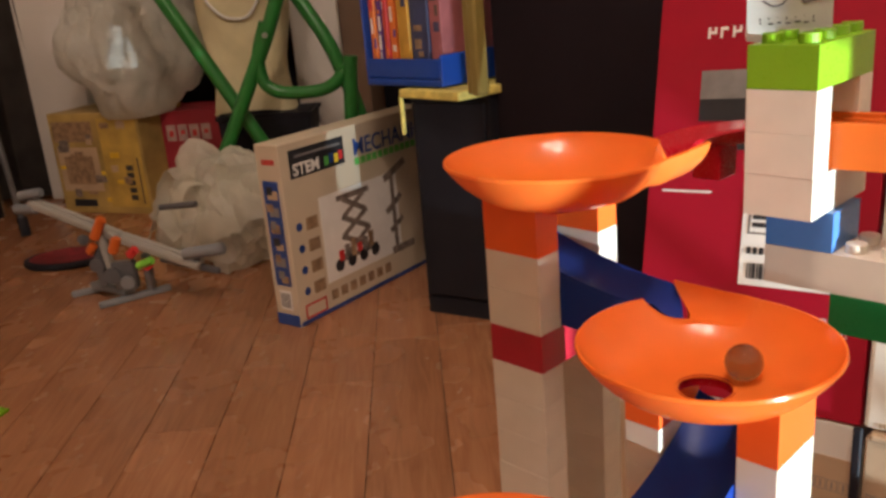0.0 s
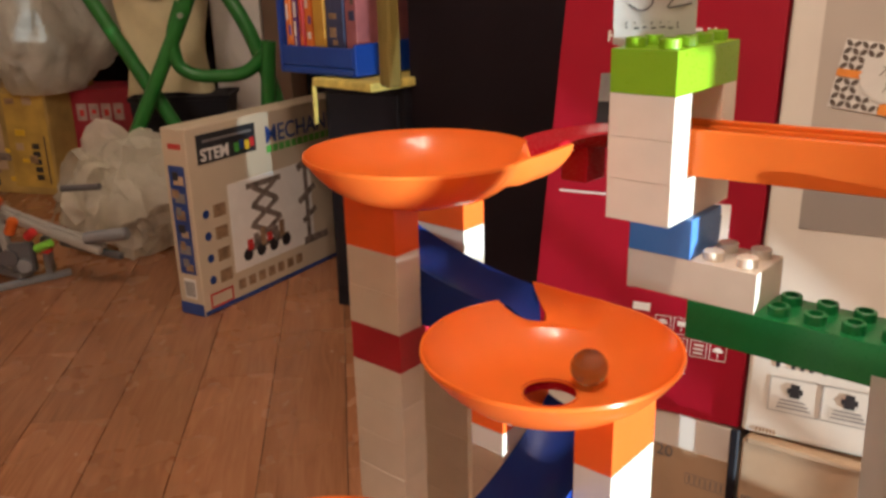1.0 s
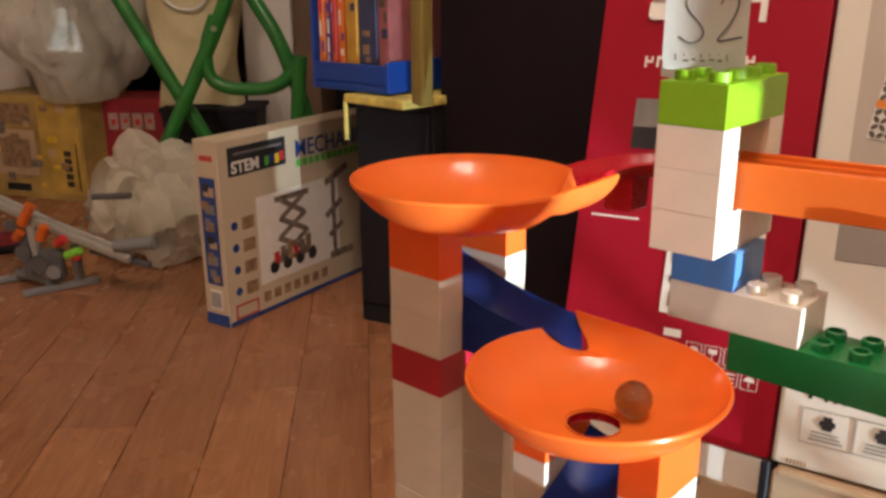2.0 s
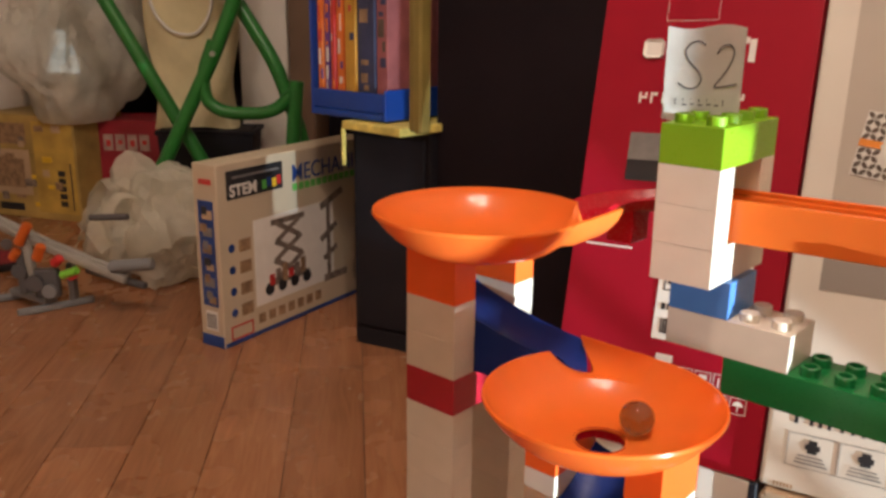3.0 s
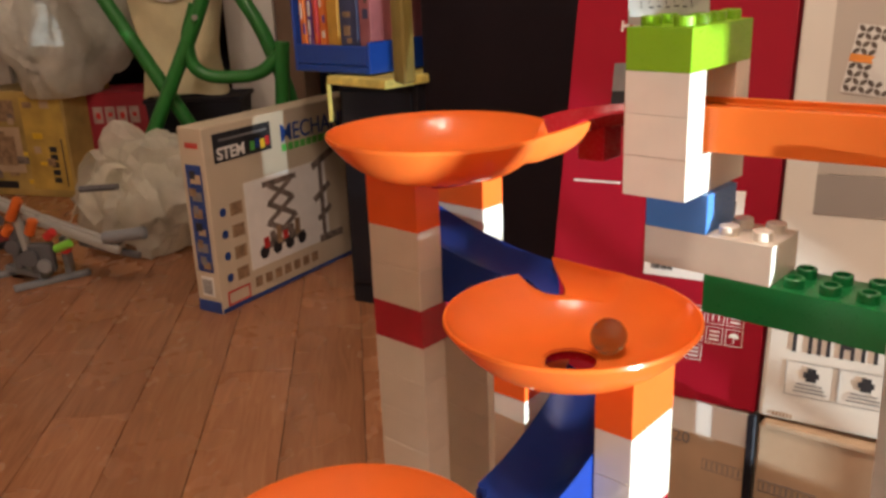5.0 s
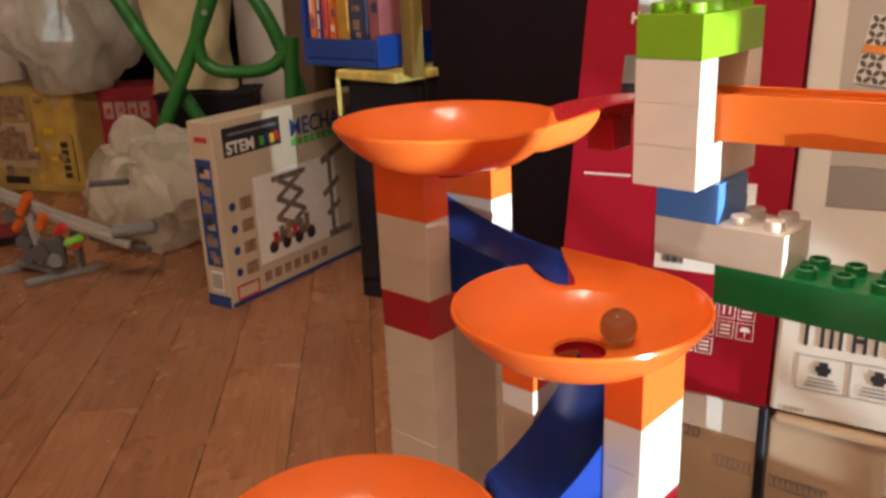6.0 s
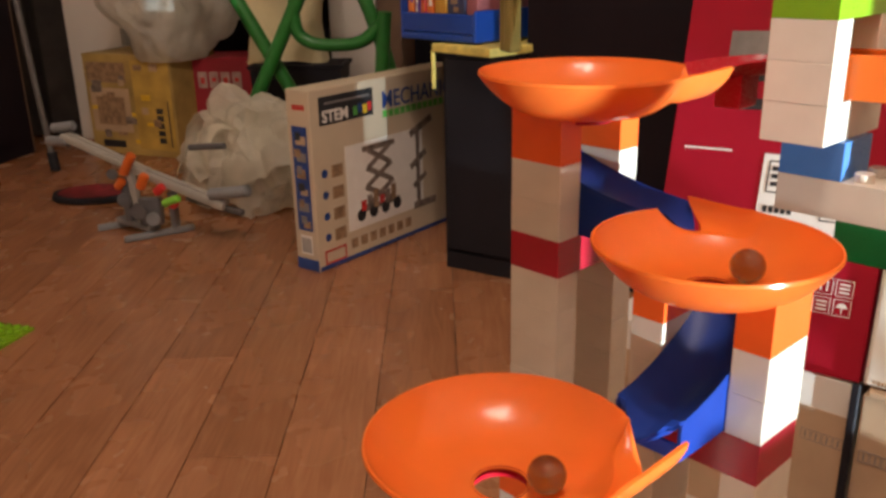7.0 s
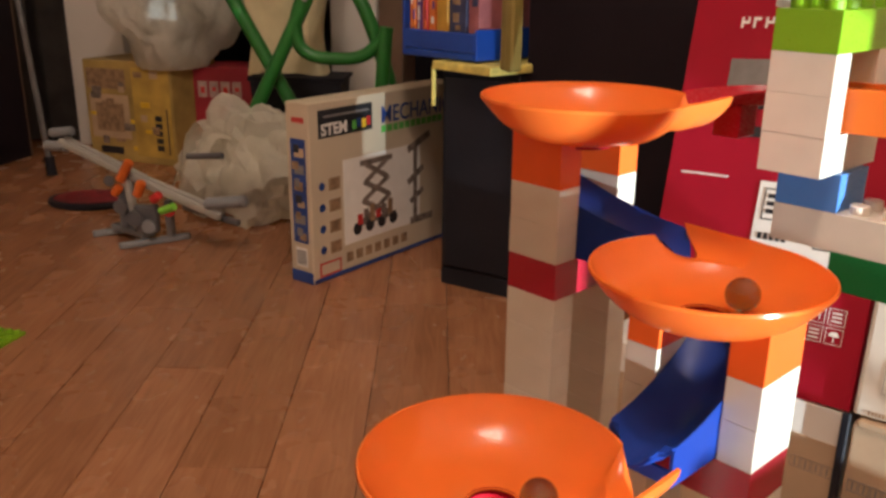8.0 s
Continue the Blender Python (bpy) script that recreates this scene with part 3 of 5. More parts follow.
# red curved slide from the arch to the top bowl
curve_slide = thing("curved_slide", T0 @ pose(0, 0, ZT - 2 * COURSE), "red glossy quarter-turn slide feeding the top bowl", "marble run slide", "slides")
bm = bmesh.new()
rows = []
for k in range(25):
    t = k / 24
    a = radians(90 + 104 * t)
    mid = Vector((0.0, 2 * STUD - 0.033, 0)) + Vector((0.033 * math.cos(a), 0.033 * math.sin(a), 0.0145 - 0.0045 * t))
    side = Vector((math.cos(a), math.sin(a), 0))
    rows.append([mid + side * (0.0125 * q) + Vector((0, 0, 0.0085 * (abs(q) ** 2.2) - 0.006)) for q in [-1 + j / 6 for j in range(13)]])
loft(bm, rows)
bmesh.ops.recalc_face_normals(bm, faces=bm.faces)
bmesh.ops.solidify(bm, geom=bm.faces[:], thickness=0.0018)
bmesh.ops.recalc_face_normals(bm, faces=bm.faces)
part("trough", bm, CHUTE_RED, curve_slide, smooth=True)
part("support_block", boxed(-0.034, -0.019, STUD * 0.9, STUD * 2.0, -0.009, 0.0085, 0.0006), CHUTE_RED, curve_slide)

# paper flags
flag = thing("paper_flag", T0 @ pose(STUD * 0.55, STUD * 1.4, ZT + COURSE, 0, 0, 28), "small torn white paper flag lettered by hand", "paper label")
bm = bmesh.new()
rows = []
for k in range(9):
    z = 0.044 * k / 8
    rows.append([Vector((x, 0.0008 * math.sin(k / 8 * 2.2) + 0.0006 * (x / 0.02) ** 2, z + 0.0012 * math.sin(x * 180))) for x in [-0.018 + 0.036 * j / 10 for j in range(11)]])
loft(bm, rows)
bmesh.ops.solidify(bm, geom=bm.faces[:], thickness=0.00025)
bmesh.ops.recalc_face_normals(bm, faces=bm.faces)
part("sheet", bm, PAPER, flag, smooth=True)
for name, pts in (("letter_s", ((0.0, 0.0365), (-0.003, 0.0385), (-0.007, 0.0375), (-0.0095, 0.0335), (-0.0075, 0.0290), (-0.0030, 0.0250), (-0.0005, 0.0205), (-0.0025, 0.0165), (-0.0070, 0.0155), (-0.0115, 0.0185))),
                  ("digit_two", ((0.0055, 0.0325), (0.0075, 0.0365), (0.0115, 0.0370), (0.0135, 0.0335), (0.0120, 0.0275), (0.0085, 0.0215), (0.0045, 0.0165), (0.0090, 0.0172), (0.0155, 0.0185)))):
    bm = bmesh.new()
    pipe(bm, [(x, 0.0008 * math.sin(z / 0.044 * 2.2) + 0.0006 * (x / 0.02) ** 2 - 0.0003, z - 0.001) for x, z in pts], 0.0004, 6, 3)
    part(name, bm, INK, flag, "thin handwritten pencil stroke", smooth=True)
bm = bmesh.new()
for k, w in enumerate((0.0008, 0.0022, 0.0018, 0.0020, 0.0024, 0.0021, 0.0008)):
    box(bm, -0.0125 + 0.0037 * k, -0.0125 + 0.0037 * k + w, 0.0, 0.0004, 0.0072 - 0.0004 * (k % 2), 0.0079 - 0.0004 * (k % 2))
    box(bm, -0.0125 + 0.0037 * k, -0.0120 + 0.0037 * k, 0.0, 0.0003, 0.0085 + 0.0006 * (k % 3), 0.0100)
part("pencil_line", bm, INK, flag, "faint line of pencil marks")
note = thing("paper_note", TB @ pose(7.2 * STUD, STUD - 0.0016, ZT - 6 * COURSE + 0.006, 0, 0, -1), "white paper note with a hand-drawn circle, taped to a beam", "paper label")
bm = bmesh.new()
rows = []
for k in range(9):
    z = -0.075 * k / 8
    rows.append([Vector((0.075 * j / 10 + 0.0003 * k, -0.003 * (k / 8) ** 2 + 0.0006 * math.sin(j * 0.7), z)) for j in range(11)])
loft(bm, rows)
bmesh.ops.solidify(bm, geom=bm.faces[:], thickness=0.00025)
bmesh.ops.recalc_face_normals(bm, faces=bm.faces)
part("sheet", bm, PAPER, note, smooth=True)
bm = bmesh.new()
for k in range(20):
    a, b = 2 * math.pi * k / 22, 2 * math.pi * (k + 1) / 22
    rod(bm, (0.035 + 0.022 * math.cos(a), -0.0032, -0.035 + 0.024 * math.sin(a)), (0.035 + 0.022 * math.cos(b), -0.0032, -0.035 + 0.024 * math.sin(b)), 0.0004, n=5)
rod(bm, (0.04, -0.0032, -0.02), (0.04, -0.0032, -0.052), 0.0004, n=5)
rod(bm, (0.04, -0.0032, -0.052), (0.028, -0.0032, -0.042), 0.0004, n=5)
part("drawn_line", bm, INK, note)

# ---- printer boxes leaning behind the towers ----
A = radians(39)
BU, BH = Vector((math.cos(A), -math.sin(A), 0)), Vector((math.sin(A), math.cos(A), 0))
LEANBACK, BOXROLL = 16.0, -2.7
BASE = (0.352, 0.66, 0.186)
FACE = pose(*BASE, 0, 0, -39) @ pose(0, 0, 0, -LEANBACK, 0, 0) @ pose(0, 0, 0, 0, BOXROLL, 0)   # x along the face, y into the box, z up the face


def flat(name, parent, material, x0, x1, z0, z1, lift=0.0004, label="", bevel=0.0):
    """A thin printed patch on a face that lies in the plane y = 0."""
    return part(name, boxed(x0, x1, -lift, 0.0002 - lift * 0.1, z0, z1, bevel), material, parent, label)


def outline(name, parent, material, x0, x1, z0, z1, w=0.0006, lift=0.0005):
    bm = bmesh.new()
    for d in ((x0, x1, z0, z0 + w), (x0, x1, z1 - w, z1), (x0, x0 + w, z0 + w, z1 - w), (x1 - w, x1, z0 + w, z1 - w)):
        box(bm, d[0], d[1], -lift, 0, d[2], d[3])
    return part(name, bm, material, parent)


red_box = thing("printer_box", FACE, "red printed cardboard printer box leaning backwards", "cardboard box", "printer boxes")
red_carton = part("carton", boxed(-0.205, 0.0, 0, 0.11, 0, 0.50, 0.0015, 2), CARD_RED, red_box)
bm = bmesh.new()                              # white wordmark shapes
for x, w in ((-0.158, 0.020), (-0.135, 0.017), (-0.115, 0.017), (-0.095, 0.017)):
    box(bm, x, x + w, -0.0006, 0, 0.370, 0.388, 0.003)
box(bm, -0.0755, -0.0695, -0.0006, 0, 0.366, 0.389)
box(bm, -0.0690, -0.0590, -0.0006, 0, 0.383, 0.389)
box(bm, -0.0585, -0.0525, -0.0006, 0, 0.366, 0.387)
part("wordmark", bm, PRINT_WHITE, red_carton, "white wordmark shapes")
bm = bmesh.new()                              # model line
for k in range(9):
    x = -0.157 + k * 0.0115
    box(bm, x, x + 0.0022, -0.0006, 0, 0.327, 0.337)
    if k % 2:
        box(bm, x + 0.0022, x + 0.007, -0.0006, 0, 0.334, 0.337)
    else:
        box(bm, x + 0.0022, x + 0.006, -0.0006, 0, 0.331, 0.3335)
        box(bm, x + 0.006, x + 0.008, -0.0006, 0, 0.331, 0.337)
part("model_line", bm, PRINT_WHITE, red_carton, "white bars of print")
outline("print_frame", red_carton, PRINT_WHITE, -0.140, -0.090, 0.405, 0.430, 0.0003)
flat("printer_picture", red_carton, PRINT_GREY, -0.160, -0.05, 0.272, 0.298, 0.0006, "grey picture of a printer", 0.0)
flat("printer_picture", red_carton, PRINT_BLACK, -0.160, -0.045, 0.252, 0.272, 0.0006, "black picture of a printer")
flat("printer_picture", red_carton, PRINT_BLACK, -0.142, -0.075, 0.226, 0.236, 0.0006, "black paper tray picture")
bm = bmesh.new()
for k in range(16):
    box(bm, -0.190 + k * 0.003, -0.1878 + k * 0.003, -0.0006, 0, 0.186, 0.188)
part("web_line", bm, PRINT_WHITE, red_carton, "thin line of white print")
flat("address_label", red_carton, PRINT_WHITE, -0.111, -0.027, 0.106, 0.187, 0.0006, "white sticker with black print")
outline("label_frame", red_carton, PRINT_BLACK, -0.1055, -0.082, 0.152, 0.181, 0.0012, 0.0009)
bm = bmesh.new()
for k in range(3):
    box(bm, -0.102, -0.089 + 0.002 * (k % 2), -0.001, 0, 0.172 - k * 0.007, 0.176 - k * 0.007)
for k in range(5):
    box(bm, -0.1055 + k * 0.0055, -0.1015 + k * 0.0055, -0.001, 0, 0.134, 0.140)
for k in range(9):
    box(bm, -0.104 + k * 0.0022, -0.1028 + k * 0.0022 + (k % 3) * 0.0004, -0.001, 0, 0.112, 0.126)
part("label_print", bm, PRINT_BLACK, red_carton, "bars of black print")
outline("label_frame", red_carton, PRINT_BLACK, -0.055, -0.034, 0.132, 0.178, 0.0012, 0.0009)


def pictograms(parent, material, x0, z0, cols, rows, size, gap):
    for i in range(cols):
        for j in range(rows):
            if j == 0 and i > 1:
                continue
            x, z = x0 + i * (size + gap), z0 + j * (size + gap)
            outline("handling_mark", parent, material, x, x + size, z, z + size, 0.0005)
            bm = bmesh.new()
            c = Vector((x + size / 2, -0.0005, z + size / 2))
            kind = (i * 3 + j) % 4
            if kind == 2:                      # umbrella
                for k in range(6):
                    a, b = math.pi * k / 6, math.pi * (k + 1) / 6
                    vs = [bm.verts.new(c + Vector((size * 0.32 * math.cos(t), 0, size * 0.30 * math.sin(t)))) for t in (a, b)] + [bm.verts.new(c)]
                    bm.faces.new(vs)
                box(bm, c.x - 0.0003, c.x + 0.0003, -0.0006, 0, c.z - size * 0.33, c.z)
            elif kind == 0:                    # arrows
                for s in (-1, 1):
                    box(bm, c.x + s * size * 0.18 - 0.0005, c.x + s * size * 0.18 + 0.0005, -0.0006, 0, c.z - size * 0.3, c.z + size * 0.3)
            elif kind == 1:
                box(bm, c.x - size * 0.25, c.x + size * 0.25, -0.0006, 0, c.z + size * 0.02, c.z + size * 0.3)
                box(bm, c.x - 0.0004, c.x + 0.0004, -0.0006, 0, c.z - size * 0.3, c.z)
            else:
                for k in range(3):
                    box(bm, c.x - size * 0.3, c.x + size * 0.3, -0.0006, 0, c.z - size * 0.3 + k * size * 0.24, c.z - size * 0.2 + k * size * 0.24)
            part("mark", bm, material, parent)


pictograms(red_carton, PRINT_WHITE, -0.082, 0.036, 4, 3, 0.0145, 0.0025)
flat("small_label", red_carton, PRINT_WHITE, -0.104, -0.088, 0.086, 0.093, 0.0006, "small white sticker")
bm = bmesh.new()
for k in range(7):
    box(bm, -0.128 + k * 0.0045, -0.125 + k * 0.0045, -0.0006, 0, 0.010, 0.0125)
part("foot_line", bm, PRINT_WHITE, red_carton, "thin line of pale print")

WFACE = FACE @ pose(0.0035, -0.004, 0.0005, 0, 0, 0)
white_box = thing("printer_box", WFACE, "white and grey printed cardboard printer box leaning backwards", "cardboard box", "printer boxes")
white_carton = part("carton", boxed(0.0, 0.34, 0, 0.11, 0, 0.50, 0.004, 3), CARD_BEIGE, white_box)
bm = bmesh.new()
box(bm, 0.026, 0.30, -0.0006, 0.0002, 0.205, 0.440)
part("panel_print", bm, CARD_GREY, white_carton, "large grey printed panel")
bm = bmesh.new()
box(bm, 0.026, 0.30, -0.0006, 0.0002, 0.172, 0.2045)
part("panel_band", bm, CARD_DARKGREY, white_carton, "darker grey printed band")
bm = bmesh.new()                              # wordmark shapes in black
for x, w in ((0.022, 0.003), (0.034, 0.003), (0.041, 0.003), (0.048, 0.003), (0.058, 0.003), (0.066, 0.003), (0.074, 0.003), (0.083, 0.003)):
    box(bm, x, x + w, -0.0006, 0, 0.058, 0.078)
box(bm, 0.025, 0.031, -0.0006, 0, 0.0745, 0.078)
box(bm, 0.061, 0.066, -0.0006, 0, 0.066, 0.070)
part("wordmark", bm, PRINT_BLACK, white_carton, "black wordmark shapes")
for x in (0.019, 0.060, 0.101):
    outline("feature_frame", white_carton, PRINT_GREY, x, x + 0.040, 0.022, 0.050, 0.0004)
    bm = bmesh.new()
    box(bm, x + 0.014, x + 0.026, -0.0007, 0, 0.038, 0.0425)
    box(bm, x + 0.0165, x + 0.0235, -0.0007, 0, 0.0425, 0.046)
    box(bm, x + 0.016, x + 0.024, -0.0007, 0, 0.035, 0.038)
    part("feature_icon", bm, PRINT_BLACK, white_carton)
    bm = bmesh.new()
    for k in range(3):
        box(bm, x + 0.007 + k * 0.001, x + 0.033 - k * 0.002, -0.0006, 0, 0.0255 + k * 0.003, 0.0265 + k * 0.003)
    part("feature_print", bm, PRINT_GREY, white_carton)
bm = bmesh.new()
for k in range(6):
    box(bm, 0.012 + k * 0.0028, 0.0135 + k * 0.0028, -0.0006, 0, 0.002, 0.0055)
part("fold_print", bm, PRINT_TAN, white_carton)

# thank-you card stuck on the white box
card = thing("thank_you_card", WFACE @ pose(0.036, -0.0012, 0.271, 0, 9, 0), "patterned thank-you card with a scalloped oval", "greeting card")
part("sheet", boxed(0, 0.082, -0.0004, 0.0004, 0, 0.054), PAPER, card)
bm = bmesh.new()
for i in range(14):
    for j in range(9):
        x, z = 0.0035 + i * 0.0058, 0.0035 + j * 0.0059
        if ((x - 0.041) / 0.026) ** 2 + ((z - 0.027) / 0.021) ** 2 < 1 or x > 0.079:
            continue
        t = radians(45 if (i + j) % 2 else -45)
        d, e = Vector((math.cos(t), 0, math.sin(t))), Vector((-math.sin(t), 0, math.cos(t)))
        c = Vector((x, -0.00075, z))
        bm.faces.new([bm.verts.new(c + d * 0.0036 * a + e * 0.0018 * b) for a, b in ((-1, 0), (-0.4, -1), (0.4, -1), (1, 0), (0.4, 1), (-0.4, 1))])
part("leaf_print", bm, PRINT_LEAF, card, "brown leaf pattern")
flat("orange_band", card, PRINT_ORANGE, 0.0, 0.018, 0.0245, 0.0305, 0.0011)
flat("orange_band", card, PRINT_ORANGE, 0.064, 0.082, 0.0245, 0.0305, 0.0011)
flat("orange_band", card, PRINT_ORANGE, 0.037, 0.045, 0.0, 0.009, 0.0011)
flat("orange_band", card, PRINT_ORANGE, 0.037, 0.045, 0.047, 0.054, 0.0011)
bm = bmesh.new()
bm.faces.new([bm.verts.new((0.041 + (0.0235 + 0.001 * math.cos(18 * a)) * math.cos(a), -0.0014, 0.027 + (0.0185 + 0.001 * math.cos(18 * a)) * math.sin(a))) for a in [2 * math.pi * k / 108 for k in range(108)]][::-1])
part("oval", bm, PAPER, card)
lettering("Thank", 0.011, pose(0.028, -0.0016, 0.029, 90, 0, 0), PRINT_LEAF, card, bold=-0.0002, lean=0.5)
lettering("You", 0.011, pose(0.033, -0.0016, 0.017, 90, 0, 0), PRINT_LEAF, card, bold=-0.0002, lean=0.5)

# cartons beneath
LOWER = pose(BASE[0], BASE[1], 0, 0, 0, -39)
left_carton = thing("storage_box", LOWER @ pose(-0.25, 0.001, 0), "white and tan cardboard box under a red printer box", "cardboard box", "cartons")
left_body = part("carton", boxed(0, 0.2485, 0, 0.13, 0, 0.183, 0.002, 2), CARD_WHITE, left_carton)
flat("tan_zone", left_body, CARTON, 0.003, 0.2465, 0.01, 0.150, 0.0006, "tan printed lower half")
lettering("20", 0.016, pose(0.180, -0.0012, 0.139, 90, 0, 0), PRINT_GREY, left_body)
for k in range(4):
    outline("number_frame", left_body, PRINT_GREY, 0.208 + k * 0.0095, 0.2165 + k * 0.0095, 0.117, 0.128, 0.0005, 0.0009)
    flat("number_bar", left_body, PRINT_GREY, 0.2115 + k * 0.0095, 0.2128 + k * 0.0095, 0.119, 0.126, 0.0009)
right_carton = thing("storage_box", LOWER @ pose(0.006, -0.006, 0), "brown cardboard box with a taped upper edge", "cardboard box", "cartons")
right_body = part("carton", boxed(0, 0.36, 0, 0.13, 0, 0.180, 0.002, 2), CARTON, right_carton)
part("flap", boxed(0.004, 0.356, -0.0035, 0.02, 0.1805, 0.186, 0.002, 2), CARTON, right_body)
for k in range(5):
    outline("number_frame", right_body, PRINT_GREY, 0.004 + k * 0.0095, 0.0125 + k * 0.0095, 0.117, 0.128, 0.0005, 0.0009)
    flat("number_bar", right_body, PRINT_GREY, 0.0075 + k * 0.0095, 0.0088 + k * 0.0095, 0.119, 0.126, 0.0009)
strap = tagged(part("packing_strap", boxed(-0.0022, 0.0048, -0.012, -0.0075, 0.002, 0.19, 0.001), BLACKBOARD), "black plastic packing strap down a carton corner", "strap")
strap.matrix_basis = LOWER

# ---- dark furniture ----
speaker = thing("black_cabinet", pose(-0.039, 1.457, 0, 0, 0, -30), "low black laminate cabinet with a yellow mat on top", "cabinet")
part("carcass", boxed(0, 0.148, 0, 0.36, 0.0, 0.382, 0.002), BLACKBOARD, speaker)
part("plinth", boxed(0.004, 0.144, -0.004, 0.0, 0.0, 0.03), BLACKBOARD, speaker)
part("door_panel", boxed(0.008, 0.140, -0.006, 0.0, 0.035, 0.372, 0.002), BLACKBOARD, speaker)
mat = thing("table_mat", pose(-0.053, 1.436, 0.382, 0, 0, -46), "yellow patterned cloth mat hanging over a cabinet edge", "mat")
part("top_sheet", boxed(0, 0.139, -0.004, 0.30, 0.0015, 0.0155, 0.003, 2), YELLOWMAT, mat)
part("hanging_edge", boxed(-0.003, 0.0005, -0.003, 0.005, -0.060, 0.004, 0.001), YELLOWMAT, mat)
tray = thing("book_tray", pose(-0.108, 1.50, 0.40, 0, 0, -43), "blue plastic tray packed with upright children's books", "book tray")
part("base", boxed(0, 0.166, 0, 0.20, 0.0, 0.012, 0.003, 2), BINBLUE, tray)
part("front_wall", boxed(0, 0.166, 0.0, 0.006, 0.0125, 0.044, 0.002), BINBLUE, tray)
part("side_wall", boxed(-0.006, -0.0005, 0, 0.20, 0.0, 0.36, 0.002), BINBLUE, tray)
part("side_wall", boxed(0.1665, 0.172, 0, 0.20, 0.0, 0.05, 0.002), BINBLUE, tray)
part("back_wall", boxed(0, 0.166, 0.195, 0.2, 0.0125, 0.36, 0.002), BINBLUE, tray)
x = 0.004
SHELF = (("orange", 0.018, 0.30, 0), ("violet", 0.013, 0.27, 1), ("orange", 0.015, 0.31, 0), ("red", 0.012, 0.26, 2), ("orange", 0.020, 0.30, 0), ("red", 0.012, 0.28, 2), ("ochre", 0.034, 0.33, 3), ("navy", 0.054, 0.31, 5), ("pink", 0.034, 0.29, 4))
for k, (word, w, h, c) in enumerate(SHELF):
    w *= 0.74
    book = thing("book", tray.matrix_basis @ pose(x, 0.010 + 0.004 * (k % 3), 0.0125), word + " children's book standing upright in a tray", "book", "books in the tray")
    cover = part("cover", boxed(0, w - 0.001, 0, 0.16, 0, h, 0.0015, 2), BOOKS[c], book)
    part("pages", boxed(0.002, w - 0.003, 0.004, 0.158, h + 0.0002, h + 0.001), PAPER, book)
    rnd = random.Random(k)
    z = 0.008
    while z < h - 0.03:                       # patches of spine print of uneven size
        tall, left = 0.006 + 0.022 * rnd.random(), w * (0.1 + 0.45 * rnd.random())
        tint = rnd.choice(((PRINT_WHITE, BOOKS[1], BOOKS[2]), (PRINT_WHITE, BOOKS[0], BOOKS[2]), (BOOKS[1], PRINT_WHITE, BOOKS[0]), (BOOKS[3], BOOKS[2], BOOKS[5]), (BOOKS[5], BOOKS[4], PRINT_TAN), (BOOKS[5], BOOKS[4], PRINT_LEAF))[(0, 1, 0, 1, 2, 1, 3, 4, 5)[k]])
        if k != 6 or rnd.random() < 0.25:
            part("spine_print", boxed(left, min(w * 0.93, left + w * (0.2 + 0.4 * rnd.random())), -0.0006, 0.0002, z, z + tall), tint, cover)
        z += tall + 0.003 + 0.012 * rnd.random()
    x += w
frame_post = thing("framed_panel", pose(0.053, 1.305, 0.3975, 0, 0, -43), "ochre painted frame standing on a yellow mat", "frame")
part("post", boxed(0, 0.016, 0, 0.02, 0, 0.5, 0.003), GOLD, frame_post)
part("post", boxed(0.020, 0.036, -0.012, 0.012, 0, 0.5, 0.003), GOLD, frame_post)
part("rail", boxed(0.0, 0.036, 0.02, 0.03, 0.46, 0.5, 0.002), GOLD, frame_post)
cabinet = thing("tall_cabinet", pose(0.103, 1.423, 0, 0, 0, -30), "tall very dark brown wooden cabinet", "cabinet")
part("carcass", boxed(0, 0.75, 0.0, 0.30, 0.0, 1.7, 0.003), DARKWOOD, cabinet)
for x0 in (0.006, 0.381):
    part("door", boxed(x0, x0 + 0.364, -0.018, -0.001, 0.08, 1.68, 0.003), DARKWOOD, cabinet)

# ---- construction kit box ----
KIT = pose(-0.263, 1.416, 0, 0, 0, 55.6)
kit = thing("kit_box", KIT, "white and tan construction kit box with blue spine", "toy box")
L, TH, HT = 0.42, 0.056, 0.324
kit_carton = part("carton", boxed(0, L, 0, TH, 0, HT, 0.0015), surface("tan coated card", (0.58, 0.49, 0.37), 0.4, vary=0.05, scale=8, bump=0.05), kit)
flat("black_banner", kit_carton, PRINT_BLACK, 0.022, 0.160, 0.261, 0.310, 0.0006, "black title banner")
lettering("STEM", 0.028, pose(0.028, -0.0012, 0.266, 90, 0, 0), PRINT_WHITE, kit_carton, bold=0.0008)
for k, mt in enumerate((PRINT_GREEN, PRINT_BLUE, PRINT_YELLOW, PRINT_RED)):
    flat("banner_mark", kit_carton, mt, 0.107 + k * 0.0125, 0.1175 + k * 0.0125, 0.267 + 0.003 * (k % 2), 0.283 + 0.003 * (k % 2), 0.0011)
flat("banner_line", kit_carton, PRINT_GREY, 0.035, 0.15, 0.296, 0.300, 0.0011)
lettering("MECHANICS", 0.044, pose(0.183, -0.0012, 0.268, 90, 0, 0), PRINT_BLUE, kit_carton, bold=0.0004, wide=0.95)
bm = bmesh.new()
for k in range(11):
    box(bm, 0.186 + k * 0.017, 0.199 + k * 0.017, -0.0008, 0.0002, 0.250, 0.263)
part("subtitle", bm, PRINT_GREEN, kit_carton, "bars of green print")
flat("picture_ground", kit_carton, PRINT_WHITE, 0.080, 0.30, 0.055, 0.215, 0.0006, "pale picture area")
